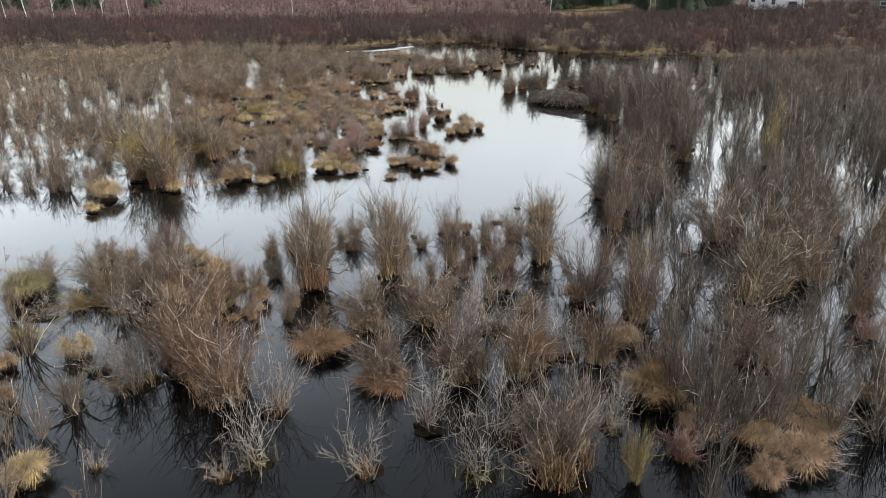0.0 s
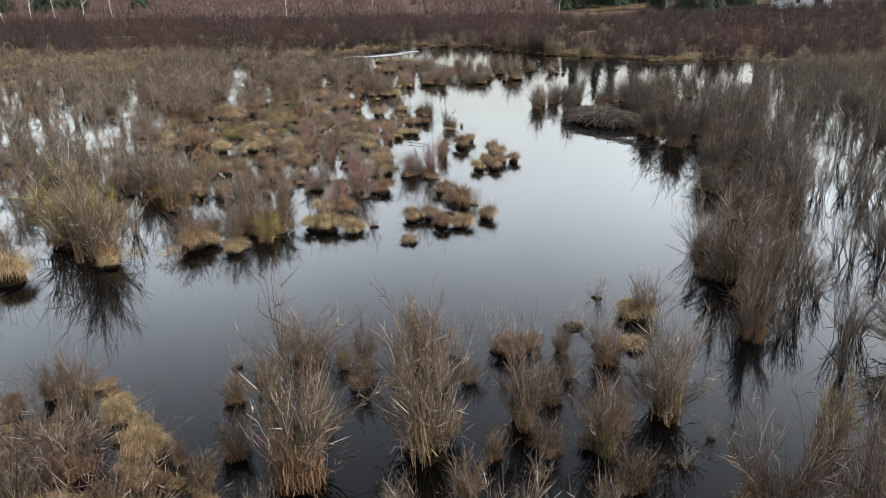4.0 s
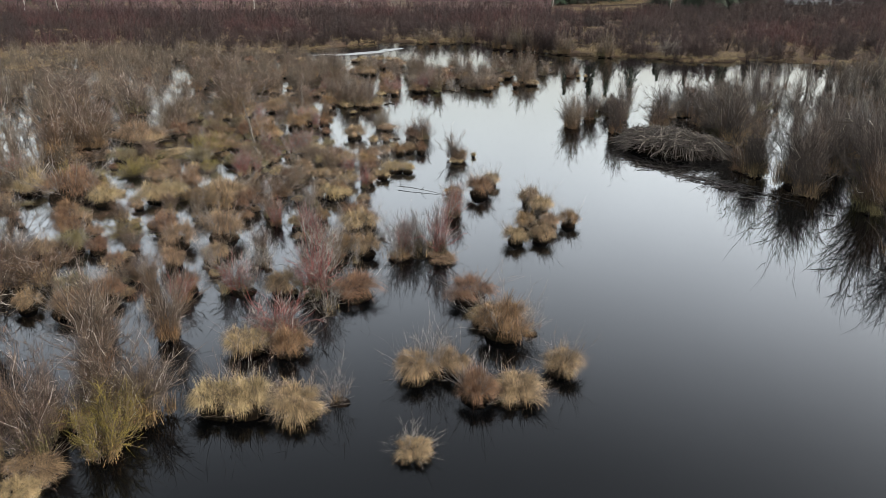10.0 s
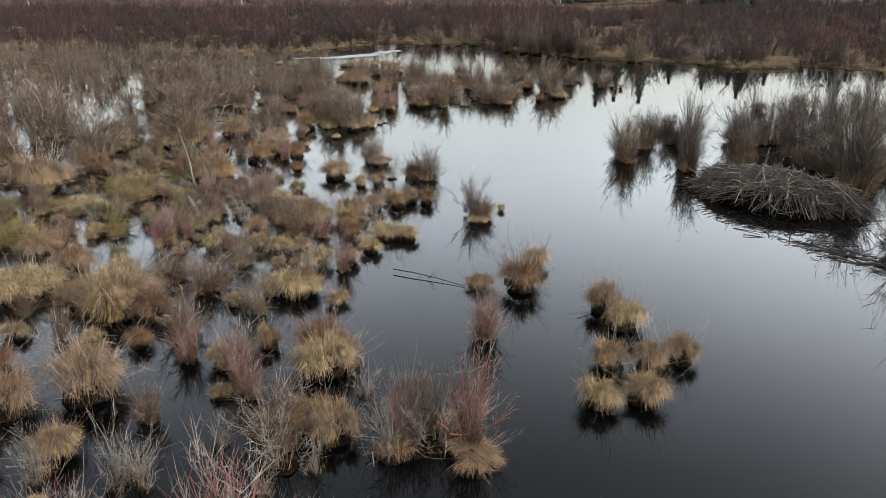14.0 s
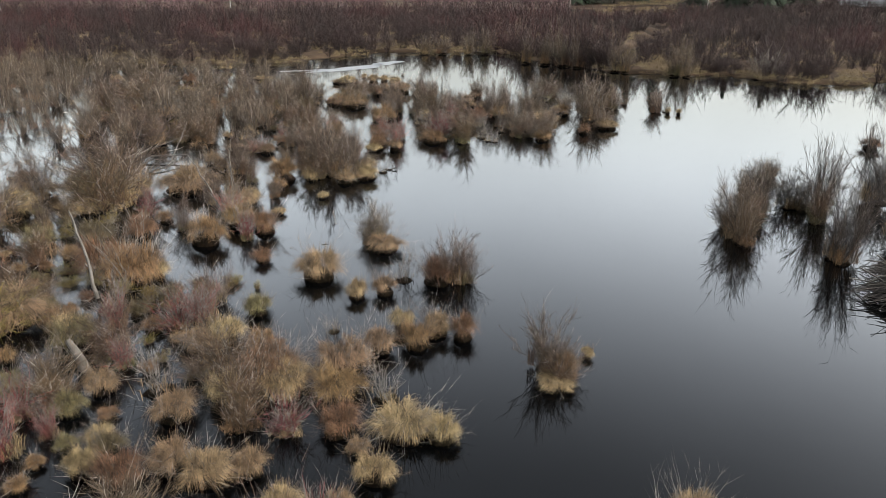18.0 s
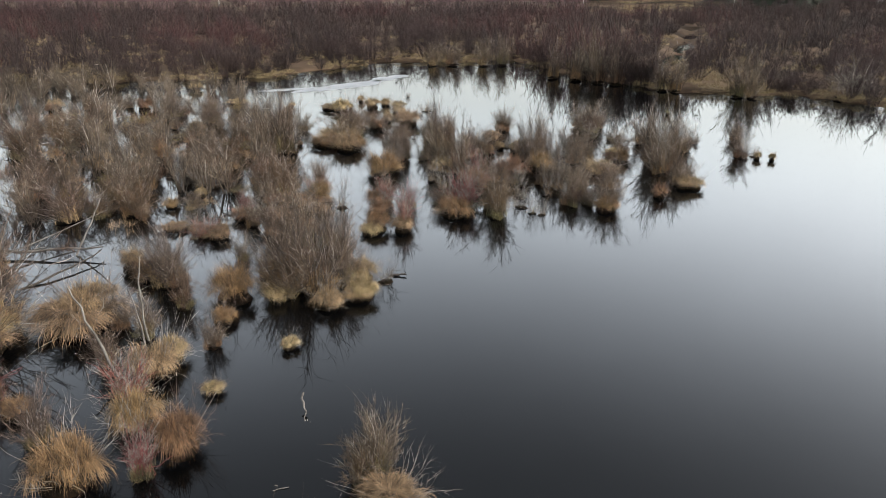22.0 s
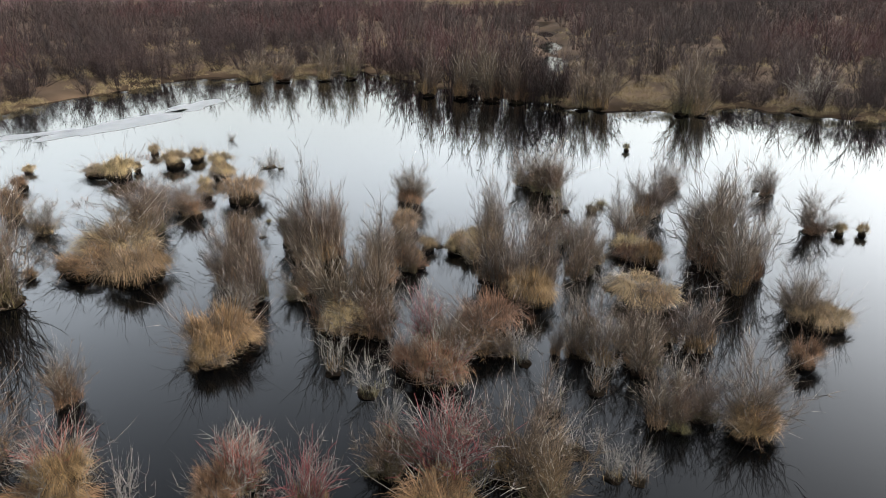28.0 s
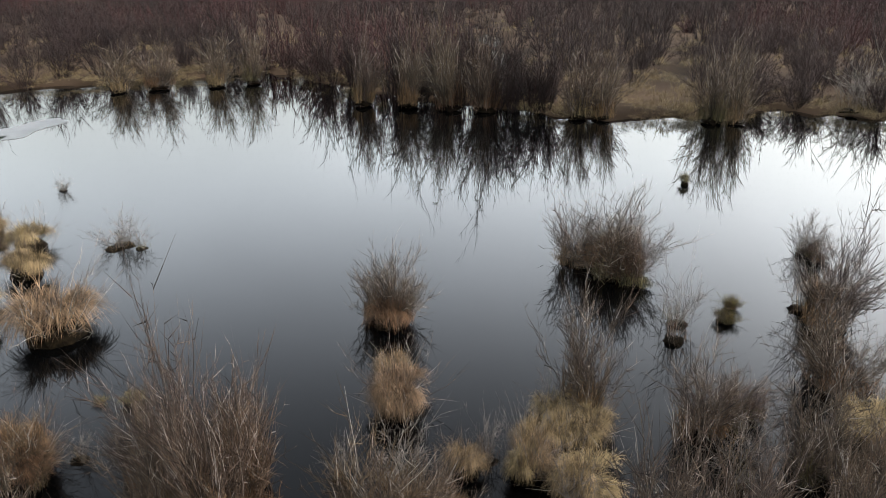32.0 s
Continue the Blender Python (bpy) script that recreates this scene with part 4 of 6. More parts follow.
for x, y, r, h in (
    (3.9, 36.4, 0.88, 1.72),
    (-2.9, 36.6, 1.11, 3.03),
    (-2.4, 36.7, 0.90, 1.77),
    (6.1, 40.0, 0.70, 2.26),
    (-23.6, 46.4, 1.18, 1.99),
    (-13.1, 58.2, 0.46, 1.69),
    (-17.7, 59.6, 1.30, 2.03),
    (-13.9, 59.8, 0.83, 1.42),
    (-17.9, 61.8, 0.70, 1.04),
    (-6.8, 61.9, 0.61, 0.84),
    (-3.9, 62.1, 0.36, 0.96),
    (-23.3, 62.6, 0.72, 1.28),
    (-7.2, 62.6, 0.96, 1.55),
    (18.3, 66.7, 1.27, 3.33),
    (-17.4, 66.9, 0.62, 1.51),
    (-14.0, 67.2, 0.46, 1.34),
    (-10.5, 67.3, 0.80, 1.43),
    (-15.8, 68.8, 0.58, 1.03),
    (23.5, 74.0, 1.19, 3.35),
    (15.3, 74.3, 1.03, 2.21),
    (19.8, 75.1, 1.47, 2.80),
    (-8.6, 75.7, 0.77, 0.93),
    (-8.7, 76.6, 0.90, 1.31),
    (-20.6, 76.8, 0.50, 1.28),
):
    shrub("brown", x, y, r, h)
for x, y, r, h in (
    (24.3, 77.0, 1.41, 2.83),
    (-0.9, 77.4, 0.68, 1.06),
    (-13.8, 77.6, 0.51, 1.46),
    (-25.1, 78.1, 0.78, 1.37),
    (-23.2, 78.3, 0.64, 1.00),
    (-9.7, 78.5, 0.94, 1.13),
    (-20.0, 78.6, 0.45, 1.54),
    (-12.9, 78.7, 0.44, 0.75),
    (-12.9, 79.5, 0.77, 1.39),
    (-27.1, 80.9, 1.83, 3.21),
    (-19.1, 81.5, 0.48, 1.09),
    (17.7, 81.9, 1.19, 2.70),
    (-25.0, 81.9, 1.54, 2.63),
    (-10.9, 82.4, 0.73, 1.38),
    (-26.3, 82.4, 1.47, 2.26),
    (-25.8, 82.6, 1.38, 1.91),
    (-18.5, 82.8, 0.45, 1.69),
    (-16.5, 82.8, 0.82, 1.06),
    (20.1, 82.9, 1.31, 2.45),
    (-3.4, 83.8, 0.86, 2.04),
    (-18.0, 84.0, 0.62, 0.93),
    (-18.1, 86.0, 0.71, 1.65),
    (14.2, 86.3, 0.88, 1.64),
    (7.9, 86.8, 0.68, 1.69),
):
    shrub("brown", x, y, r, h)
for x, y, r, h in (
    (-6.4, 87.5, 0.51, 1.30),
    (-26.6, 88.0, 1.86, 2.48),
    (8.9, 89.0, 0.49, 1.73),
    (12.1, 89.2, 0.64, 1.90),
    (-18.8, 90.0, 0.58, 1.57),
    (9.8, 90.1, 0.83, 1.36),
    (16.6, 90.7, 0.73, 1.69),
    (12.4, 90.8, 0.75, 1.20),
    (-18.0, 92.0, 1.68, 2.46),
    (11.9, 93.9, 0.91, 1.45),
    (-13.1, 94.2, 0.53, 1.33),
    (11.3, 94.2, 0.63, 1.05),
    (-12.5, 96.0, 0.55, 1.40),
    (13.2, 96.0, 0.81, 1.01),
    (-9.5, 96.9, 0.91, 1.73),
    (-11.3, 97.9, 0.51, 1.06),
    (-10.2, 98.5, 0.83, 1.48),
    (-14.4, 98.5, 0.83, 1.26),
    (-20.4, 99.7, 0.90, 1.98),
    (-34.9, 100.5, 2.54, 2.45),
    (-11.1, 103.2, 0.63, 1.27),
    (-1.6, 104.4, 0.89, 1.74),
    (-16.8, 104.8, 0.77, 1.02),
    (-17.3, 105.2, 0.97, 1.71),
):
    shrub("brown", x, y, r, h)
for x, y, r, h in (
    (-18.7, 105.4, 1.23, 1.45),
    (2.0, 105.7, 0.46, 1.23),
    (-3.9, 106.2, 0.72, 1.14),
    (-3.4, 106.3, 0.52, 0.95),
    (-11.3, 107.8, 1.13, 2.29),
    (2.9, 108.0, 0.42, 1.09),
    (1.6, 108.8, 0.39, 1.26),
    (-12.3, 108.8, 0.82, 1.04),
    (4.1, 109.0, 0.55, 0.82),
    (-22.0, 109.0, 0.94, 1.82),
    (8.3, 109.4, 0.68, 1.28),
    (-12.7, 109.7, 1.06, 1.75),
    (-0.9, 110.1, 0.98, 1.25),
    (-24.0, 110.3, 0.50, 1.24),
    (-9.9, 110.4, 0.54, 1.42),
    (8.6, 111.5, 0.84, 2.30),
    (-6.8, 111.8, 0.92, 0.80),
    (-12.9, 111.8, 0.80, 1.01),
    (-3.3, 111.9, 0.96, 1.03),
    (-15.4, 112.4, 0.60, 0.84),
    (-3.0, 112.7, 0.83, 2.05),
    (4.1, 113.3, 0.44, 1.09),
    (-14.9, 113.5, 0.98, 1.67),
    (-2.2, 114.5, 0.35, 1.47),
):
    shrub("brown", x, y, r, h)
for x, y, r, h in (
    (-1.0, 115.0, 0.38, 0.95),
    (-27.2, 115.6, 1.59, 2.03),
    (4.6, 115.8, 0.70, 0.99),
    (-6.5, 116.0, 0.57, 1.43),
    (-5.7, 116.5, 0.34, 0.53),
    (-3.8, 116.7, 0.43, 1.60),
    (-5.9, 116.9, 0.59, 0.68),
    (-3.1, 117.0, 0.60, 2.23),
    (-25.6, 117.0, 1.48, 2.07),
    (-3.8, 117.9, 0.43, 1.07),
    (-14.3, 118.0, 0.90, 1.72),
    (-16.4, 118.4, 0.70, 1.34),
    (-18.7, 118.9, 0.67, 1.52),
    (-5.8, 119.1, 0.63, 1.04),
    (-9.3, 119.2, 1.40, 1.73),
    (11.7, 119.9, 0.49, 0.62),
    (-9.4, 120.3, 0.97, 0.97),
    (-18.6, 120.5, 0.66, 1.55),
    (6.6, 121.4, 0.99, 1.66),
    (0.6, 121.8, 0.61, 1.40),
    (7.3, 122.1, 0.79, 1.28),
    (-16.3, 122.2, 0.48, 0.77),
    (6.0, 122.4, 0.80, 1.67),
    (-16.6, 122.6, 0.77, 1.23),
):
    shrub("brown", x, y, r, h)
for x, y, r, h in (
    (-7.6, 122.9, 1.12, 1.27),
    (-9.0, 124.2, 0.98, 1.15),
    (-13.7, 124.4, 0.67, 1.55),
    (-27.5, 125.0, 0.56, 0.90),
    (-19.3, 125.7, 1.02, 1.45),
    (-16.5, 127.7, 0.78, 1.08),
    (-21.8, 127.7, 0.74, 0.86),
    (-20.3, 129.8, 0.62, 1.53),
    (-29.4, 129.9, 0.60, 1.47),
    (-27.3, 131.2, 0.73, 0.94),
):
    shrub("brown", x, y, r, h)
for x, y, r, h in (
    (-6.4, 16.8, 1.19, 1.14),
    (1.0, 16.8, 1.72, 3.37),
    (-2.2, 17.0, 1.58, 2.43),
    (-10.2, 17.2, 0.73, 1.13),
    (-5.5, 17.4, 1.38, 4.17),
    (3.9, 18.1, 1.50, 3.62),
    (1.9, 18.6, 1.86, 3.97),
    (5.3, 18.9, 1.13, 2.80),
    (-0.5, 19.1, 1.74, 3.24),
    (-5.6, 20.1, 1.37, 3.92),
    (-10.7, 21.8, 1.93, 3.01),
    (-12.5, 22.6, 1.50, 2.32),
    (4.6, 23.6, 1.55, 3.14),
    (-14.0, 23.7, 0.84, 1.20),
    (10.6, 23.9, 1.57, 2.67),
    (1.9, 25.8, 2.21, 3.68),
    (-12.2, 26.6, 1.83, 2.35),
    (-16.9, 27.2, 1.86, 1.12),
    (-11.0, 29.7, 0.46, 0.95),
    (0.7, 30.1, 0.63, 1.17),
    (4.7, 30.6, 0.73, 1.01),
    (5.9, 31.8, 0.47, 1.06),
    (-12.5, 32.4, 0.47, 1.67),
    (12.3, 33.9, 0.86, 1.37),
):
    shrub("dead", x, y, r, h)
for x, y, r, h in (
    (4.8, 35.5, 0.52, 1.58),
    (-9.3, 36.3, 0.62, 1.22),
    (-1.6, 36.8, 0.68, 2.07),
    (0.0, 37.2, 0.99, 3.13),
    (3.8, 37.4, 1.16, 1.69),
    (3.1, 39.1, 1.33, 1.15),
    (4.6, 41.7, 0.75, 1.52),
    (-3.7, 49.2, 0.73, 0.63),
    (-5.7, 51.2, 0.92, 1.68),
    (-8.5, 51.5, 0.99, 1.33),
    (0.7, 52.6, 0.81, 1.53),
    (-3.2, 52.7, 1.00, 2.12),
    (0.0, 55.0, 0.99, 1.66),
    (-6.6, 56.7, 0.98, 1.78),
    (20.1, 57.0, 1.62, 4.17),
    (-9.9, 58.5, 1.39, 2.18),
    (-22.0, 60.6, 0.63, 1.31),
    (-9.8, 61.0, 1.04, 1.91),
    (-11.7, 61.2, 0.82, 1.56),
    (-6.8, 61.3, 1.29, 2.19),
    (-4.4, 61.5, 1.08, 2.64),
    (-3.4, 61.9, 1.23, 2.02),
    (-11.8, 64.2, 1.37, 1.98),
    (-21.7, 66.1, 0.52, 1.32),
):
    shrub("dead", x, y, r, h)
for x, y, r, h in (
    (-8.5, 66.3, 1.16, 1.80),
    (2.2, 68.8, 0.86, 1.54),
    (-7.6, 70.5, 1.41, 1.61),
    (-0.4, 70.9, 1.21, 1.92),
    (-10.7, 71.4, 1.65, 1.43),
    (-12.5, 71.8, 1.31, 1.44),
    (-5.4, 76.7, 0.97, 1.62),
    (-11.0, 77.3, 1.06, 1.89),
    (-7.7, 77.8, 1.28, 1.42),
    (-6.5, 78.4, 1.00, 1.28),
    (-13.9, 79.0, 0.82, 1.18),
    (-10.3, 79.2, 1.24, 1.23),
    (-22.8, 80.5, 0.49, 1.42),
    (-13.9, 82.1, 1.18, 1.64),
    (-5.0, 83.9, 0.86, 1.59),
    (-19.1, 84.5, 0.83, 1.13),
    (-13.6, 85.3, 0.73, 1.79),
    (-15.8, 85.9, 0.59, 1.33),
    (19.6, 87.2, 0.88, 2.41),
    (20.6, 92.3, 1.13, 2.45),
    (20.8, 92.6, 1.06, 2.60),
    (-21.4, 93.5, 0.94, 1.94),
    (24.2, 94.0, 1.01, 2.77),
    (-26.9, 96.7, 2.30, 1.92),
):
    shrub("dead", x, y, r, h)
for x, y, r, h in (
    (-24.7, 97.2, 0.74, 1.61),
    (-6.2, 97.8, 0.76, 1.31),
    (-8.9, 100.4, 0.67, 1.69),
    (-8.8, 102.3, 0.76, 1.37),
    (-9.0, 102.9, 0.99, 1.40),
    (-14.2, 103.3, 0.71, 1.61),
    (-9.9, 104.9, 1.17, 1.65),
    (-11.7, 105.5, 1.33, 1.47),
    (-0.3, 105.7, 0.91, 1.04),
    (-8.4, 105.9, 0.76, 2.09),
    (-0.2, 107.0, 0.60, 1.54),
    (3.1, 107.1, 0.77, 1.22),
    (-3.7, 108.9, 0.92, 1.65),
    (-19.0, 109.2, 0.99, 1.88),
    (-15.5, 109.4, 1.43, 1.95),
    (-0.2, 109.7, 0.87, 1.28),
    (-2.6, 109.9, 0.92, 1.56),
    (-15.8, 110.0, 0.72, 1.30),
    (-21.8, 110.1, 0.68, 1.63),
    (8.2, 111.5, 0.59, 1.94),
    (-10.2, 111.5, 0.47, 1.37),
    (4.2, 112.1, 0.89, 1.11),
    (-2.3, 112.3, 0.42, 2.13),
    (-6.2, 112.9, 0.84, 1.95),
):
    shrub("dead", x, y, r, h)
for x, y, r, h in (
    (8.7, 113.8, 0.30, 0.98),
    (14.2, 114.2, 0.69, 1.01),
    (6.8, 114.9, 0.81, 1.38),
    (3.8, 115.0, 0.90, 1.29),
    (0.9, 115.1, 0.50, 1.43),
    (10.5, 116.1, 0.64, 1.31),
    (0.4, 116.7, 0.58, 1.26),
    (-22.4, 116.8, 0.77, 1.65),
    (-0.9, 116.9, 0.95, 1.16),
    (-21.2, 117.0, 0.78, 0.96),
    (2.2, 117.5, 0.47, 1.26),
    (11.7, 117.7, 0.28, 0.32),
    (-3.1, 117.9, 0.50, 0.95),
    (8.9, 118.2, 0.60, 1.96),
    (-4.3, 118.3, 0.77, 1.66),
    (5.5, 118.3, 0.66, 2.07),
    (14.9, 118.8, 0.49, 1.23),
    (-14.3, 122.9, 0.59, 1.42),
    (-4.0, 128.4, 0.87, 1.23),
    (-24.0, 129.1, 0.59, 1.67),
    (-17.2, 130.9, 0.73, 1.69),
    (-34.4, 131.2, 0.55, 1.43),
    (-5.5, 134.4, 0.41, 0.70),
):
    shrub("dead", x, y, r, h)
for x, y, r, h in (
    (9.1, 16.5, 0.56, 0.58),
    (-12.0, 16.7, 0.64, 0.73),
    (10.4, 17.4, 0.90, 0.58),
    (9.6, 18.3, 0.68, 0.57),
    (11.6, 19.4, 1.07, 0.39),
    (14.2, 20.3, 0.65, 1.13),
    (-14.9, 20.8, 0.38, 0.66),
    (-16.1, 23.0, 0.41, 0.72),
    (-14.0, 24.0, 0.64, 0.87),
    (7.1, 24.5, 0.65, 0.64),
    (-9.8, 26.8, 0.30, 0.27),
    (-10.5, 27.0, 0.26, 0.24),
    (-8.4, 27.3, 0.25, 0.22),
    (-14.1, 27.6, 0.26, 0.20),
    (-8.0, 27.8, 0.28, 0.24),
    (-8.4, 28.0, 0.26, 0.21),
    (-13.8, 28.0, 0.26, 0.20),
    (-8.1, 28.7, 0.50, 0.73),
    (-11.7, 28.7, 0.77, 0.69),
    (-9.3, 30.0, 0.25, 0.21),
    (-10.4, 30.2, 0.46, 0.35),
    (-11.0, 30.7, 0.27, 0.26),
    (-14.4, 31.1, 0.39, 0.39),
    (-10.6, 31.4, 0.74, 0.86),
):
    tussock("tan", x, y, r, h)
for x, y, r, h in (
    (-14.5, 31.9, 0.25, 0.25),
    (-11.8, 32.1, 0.25, 0.19),
    (-11.2, 32.2, 0.38, 0.35),
    (-13.8, 32.2, 0.43, 0.37),
    (-15.4, 32.6, 0.26, 0.23),
    (-11.4, 33.0, 0.28, 0.29),
    (-12.2, 33.3, 0.62, 0.53),
    (-12.5, 34.3, 0.28, 0.21),
    (-14.2, 34.9, 0.25, 0.20),
    (-13.6, 35.0, 0.26, 0.24),
    (-13.3, 35.2, 0.26, 0.23),
    (5.0, 37.6, 0.55, 0.25),
    (5.5, 40.2, 0.53, 0.50),
    (-21.5, 41.7, 0.53, 0.51),
    (-21.9, 44.3, 1.12, 1.10),
    (-17.9, 46.0, 0.55, 0.72),
    (-12.5, 47.7, 0.53, 0.38),
    (-12.5, 48.5, 0.71, 0.33),
    (-14.7, 48.5, 0.94, 1.08),
    (-3.7, 49.0, 0.48, 0.25),
    (-13.9, 49.0, 0.60, 0.53),
    (-6.7, 50.8, 0.78, 0.52),
    (-8.1, 50.9, 0.72, 0.81),
    (-8.8, 51.0, 0.78, 0.69),
):
    tussock("tan", x, y, r, h)
for x, y, r, h in (
    (-14.4, 51.0, 0.44, 0.57),
    (-0.9, 51.3, 0.69, 0.49),
    (0.6, 52.6, 0.61, 0.57),
    (-3.6, 52.6, 0.70, 0.56),
    (-2.6, 52.8, 0.55, 1.12),
    (-8.8, 54.2, 0.72, 0.57),
    (-1.4, 55.8, 0.48, 0.46),
    (-15.6, 57.1, 0.69, 0.63),
    (-17.1, 57.4, 0.53, 0.57),
    (-14.0, 58.4, 0.27, 0.21),
    (-8.4, 58.5, 0.71, 0.63),
    (-23.3, 58.6, 0.28, 0.22),
    (-5.9, 59.3, 0.34, 0.28),
    (-11.3, 60.1, 0.27, 0.22),
    (-13.3, 61.3, 0.59, 0.82),
    (-2.6, 61.4, 0.67, 0.25),
    (-22.9, 61.7, 0.27, 0.30),
    (-11.9, 61.8, 0.52, 0.54),
    (-15.4, 62.0, 0.28, 0.28),
    (-3.1, 62.4, 0.52, 0.26),
    (-19.1, 62.6, 0.68, 0.52),
    (-19.0, 63.4, 0.25, 0.21),
    (0.7, 63.4, 0.54, 0.61),
    (-13.8, 63.5, 0.80, 0.83),
):
    tussock("tan", x, y, r, h)
for x, y, r, h in (
    (1.8, 63.5, 0.54, 0.61),
    (-8.7, 64.0, 0.28, 0.27),
    (-12.1, 64.3, 1.04, 1.00),
    (2.5, 65.1, 0.53, 0.65),
    (-6.3, 65.1, 0.78, 0.85),
    (-9.0, 65.5, 0.45, 0.61),
    (-16.6, 66.3, 0.30, 0.27),
    (-19.3, 67.0, 0.44, 0.44),
    (-13.1, 67.0, 0.32, 0.32),
    (-15.4, 67.3, 0.42, 0.40),
    (2.4, 67.4, 0.65, 0.70),
    (-11.4, 68.1, 0.26, 0.22),
    (-17.3, 68.7, 0.39, 0.35),
    (-13.3, 69.1, 1.13, 1.40),
    (-6.3, 69.3, 0.38, 0.34),
    (-9.6, 69.4, 0.35, 0.32),
    (-24.2, 69.4, 0.51, 0.50),
    (-19.3, 69.6, 0.79, 0.75),
    (-17.9, 69.7, 0.31, 0.26),
    (-16.7, 69.9, 0.41, 1.01),
    (-8.6, 70.1, 0.37, 0.46),
    (-7.8, 70.3, 0.80, 0.63),
    (-15.1, 70.4, 0.26, 0.28),
    (-14.1, 70.6, 0.52, 0.57),
):
    tussock("tan", x, y, r, h)
for x, y, r, h in (
    (-16.1, 70.7, 0.73, 0.69),
    (-19.1, 71.2, 0.26, 0.21),
    (-16.8, 71.6, 0.29, 0.22),
    (-24.0, 71.6, 0.78, 0.73),
    (-14.1, 72.0, 0.54, 0.47),
    (0.5, 72.3, 0.49, 0.69),
    (-8.2, 72.6, 0.21, 0.27),
    (-10.2, 72.6, 0.35, 0.38),
    (-8.8, 72.6, 0.33, 0.30),
    (-22.2, 72.7, 0.33, 0.29),
    (-6.2, 72.8, 0.34, 0.50),
    (-7.3, 73.0, 0.33, 0.31),
    (-24.9, 73.7, 0.77, 0.84),
    (-5.5, 73.8, 0.42, 0.45),
    (-9.0, 74.0, 0.60, 0.49),
    (-8.1, 74.1, 0.38, 0.42),
    (-11.6, 74.2, 0.35, 0.50),
    (-9.8, 74.3, 0.42, 0.57),
    (-5.9, 74.7, 0.28, 0.25),
    (-4.1, 75.1, 0.44, 0.45),
    (-4.9, 75.4, 0.74, 0.42),
    (-11.7, 75.4, 0.34, 0.31),
    (-16.6, 75.4, 0.27, 0.26),
    (-16.7, 76.2, 0.40, 0.36),
):
    tussock("tan", x, y, r, h)
for x, y, r, h in (
    (-10.3, 76.2, 0.53, 0.49),
    (-9.2, 76.9, 0.49, 0.56),
    (-7.9, 77.2, 0.69, 0.59),
    (-1.1, 77.2, 0.45, 0.25),
    (-12.4, 77.4, 0.44, 0.47),
    (-18.9, 77.6, 0.32, 0.29),
    (-6.5, 78.4, 0.74, 0.64),
    (-0.0, 78.6, 0.18, 0.25),
    (-5.6, 79.2, 0.46, 0.72),
    (-10.6, 79.5, 0.64, 0.45),
    (-19.0, 79.8, 0.99, 0.38),
    (-10.0, 79.9, 0.51, 0.55),
    (-4.0, 80.1, 0.45, 0.69),
    (-23.3, 80.2, 0.26, 0.25),
    (-14.4, 80.5, 0.59, 0.53),
    (-5.0, 80.5, 0.38, 0.83),
    (-16.6, 81.8, 0.34, 0.37),
    (-6.5, 82.7, 0.38, 0.66),
    (-5.6, 82.9, 0.41, 0.93),
    (-22.3, 83.1, 1.41, 1.42),
    (-7.9, 84.3, 0.73, 0.91),
    (-13.4, 84.4, 0.46, 0.67),
    (-24.3, 84.5, 0.68, 0.52),
    (-22.3, 84.8, 0.36, 0.38),
):
    tussock("tan", x, y, r, h)
for x, y, r, h in (
    (-22.6, 85.6, 0.25, 0.19),
    (-19.5, 86.5, 0.25, 0.20),
    (-5.7, 86.9, 0.72, 0.42),
    (-10.4, 91.2, 0.30, 0.26),
    (-21.6, 91.5, 0.85, 0.83),
    (-20.1, 92.1, 0.25, 0.21),
    (-12.2, 92.2, 0.68, 0.89),
    (-12.0, 92.9, 0.52, 0.75),
    (-17.4, 93.4, 0.81, 0.56),
    (-8.8, 93.4, 0.30, 0.27),
    (-15.3, 95.7, 0.96, 0.99),
    (-19.3, 96.0, 0.60, 0.76),
    (-7.1, 96.5, 0.41, 0.42),
    (-7.1, 98.2, 0.39, 1.34),
    (-13.0, 102.4, 0.59, 0.47),
    (-7.0, 102.6, 0.47, 0.37),
    (-5.7, 102.9, 0.48, 0.53),
    (-13.9, 103.0, 0.49, 0.30),
    (-15.1, 103.5, 0.66, 0.25),
    (-10.8, 103.9, 0.56, 0.67),
    (-9.3, 105.3, 0.47, 0.33),
    (-15.2, 107.9, 0.31, 0.36),
    (8.5, 108.3, 0.52, 0.47),
    (4.7, 111.1, 1.00, 0.54),
):
    tussock("tan", x, y, r, h)
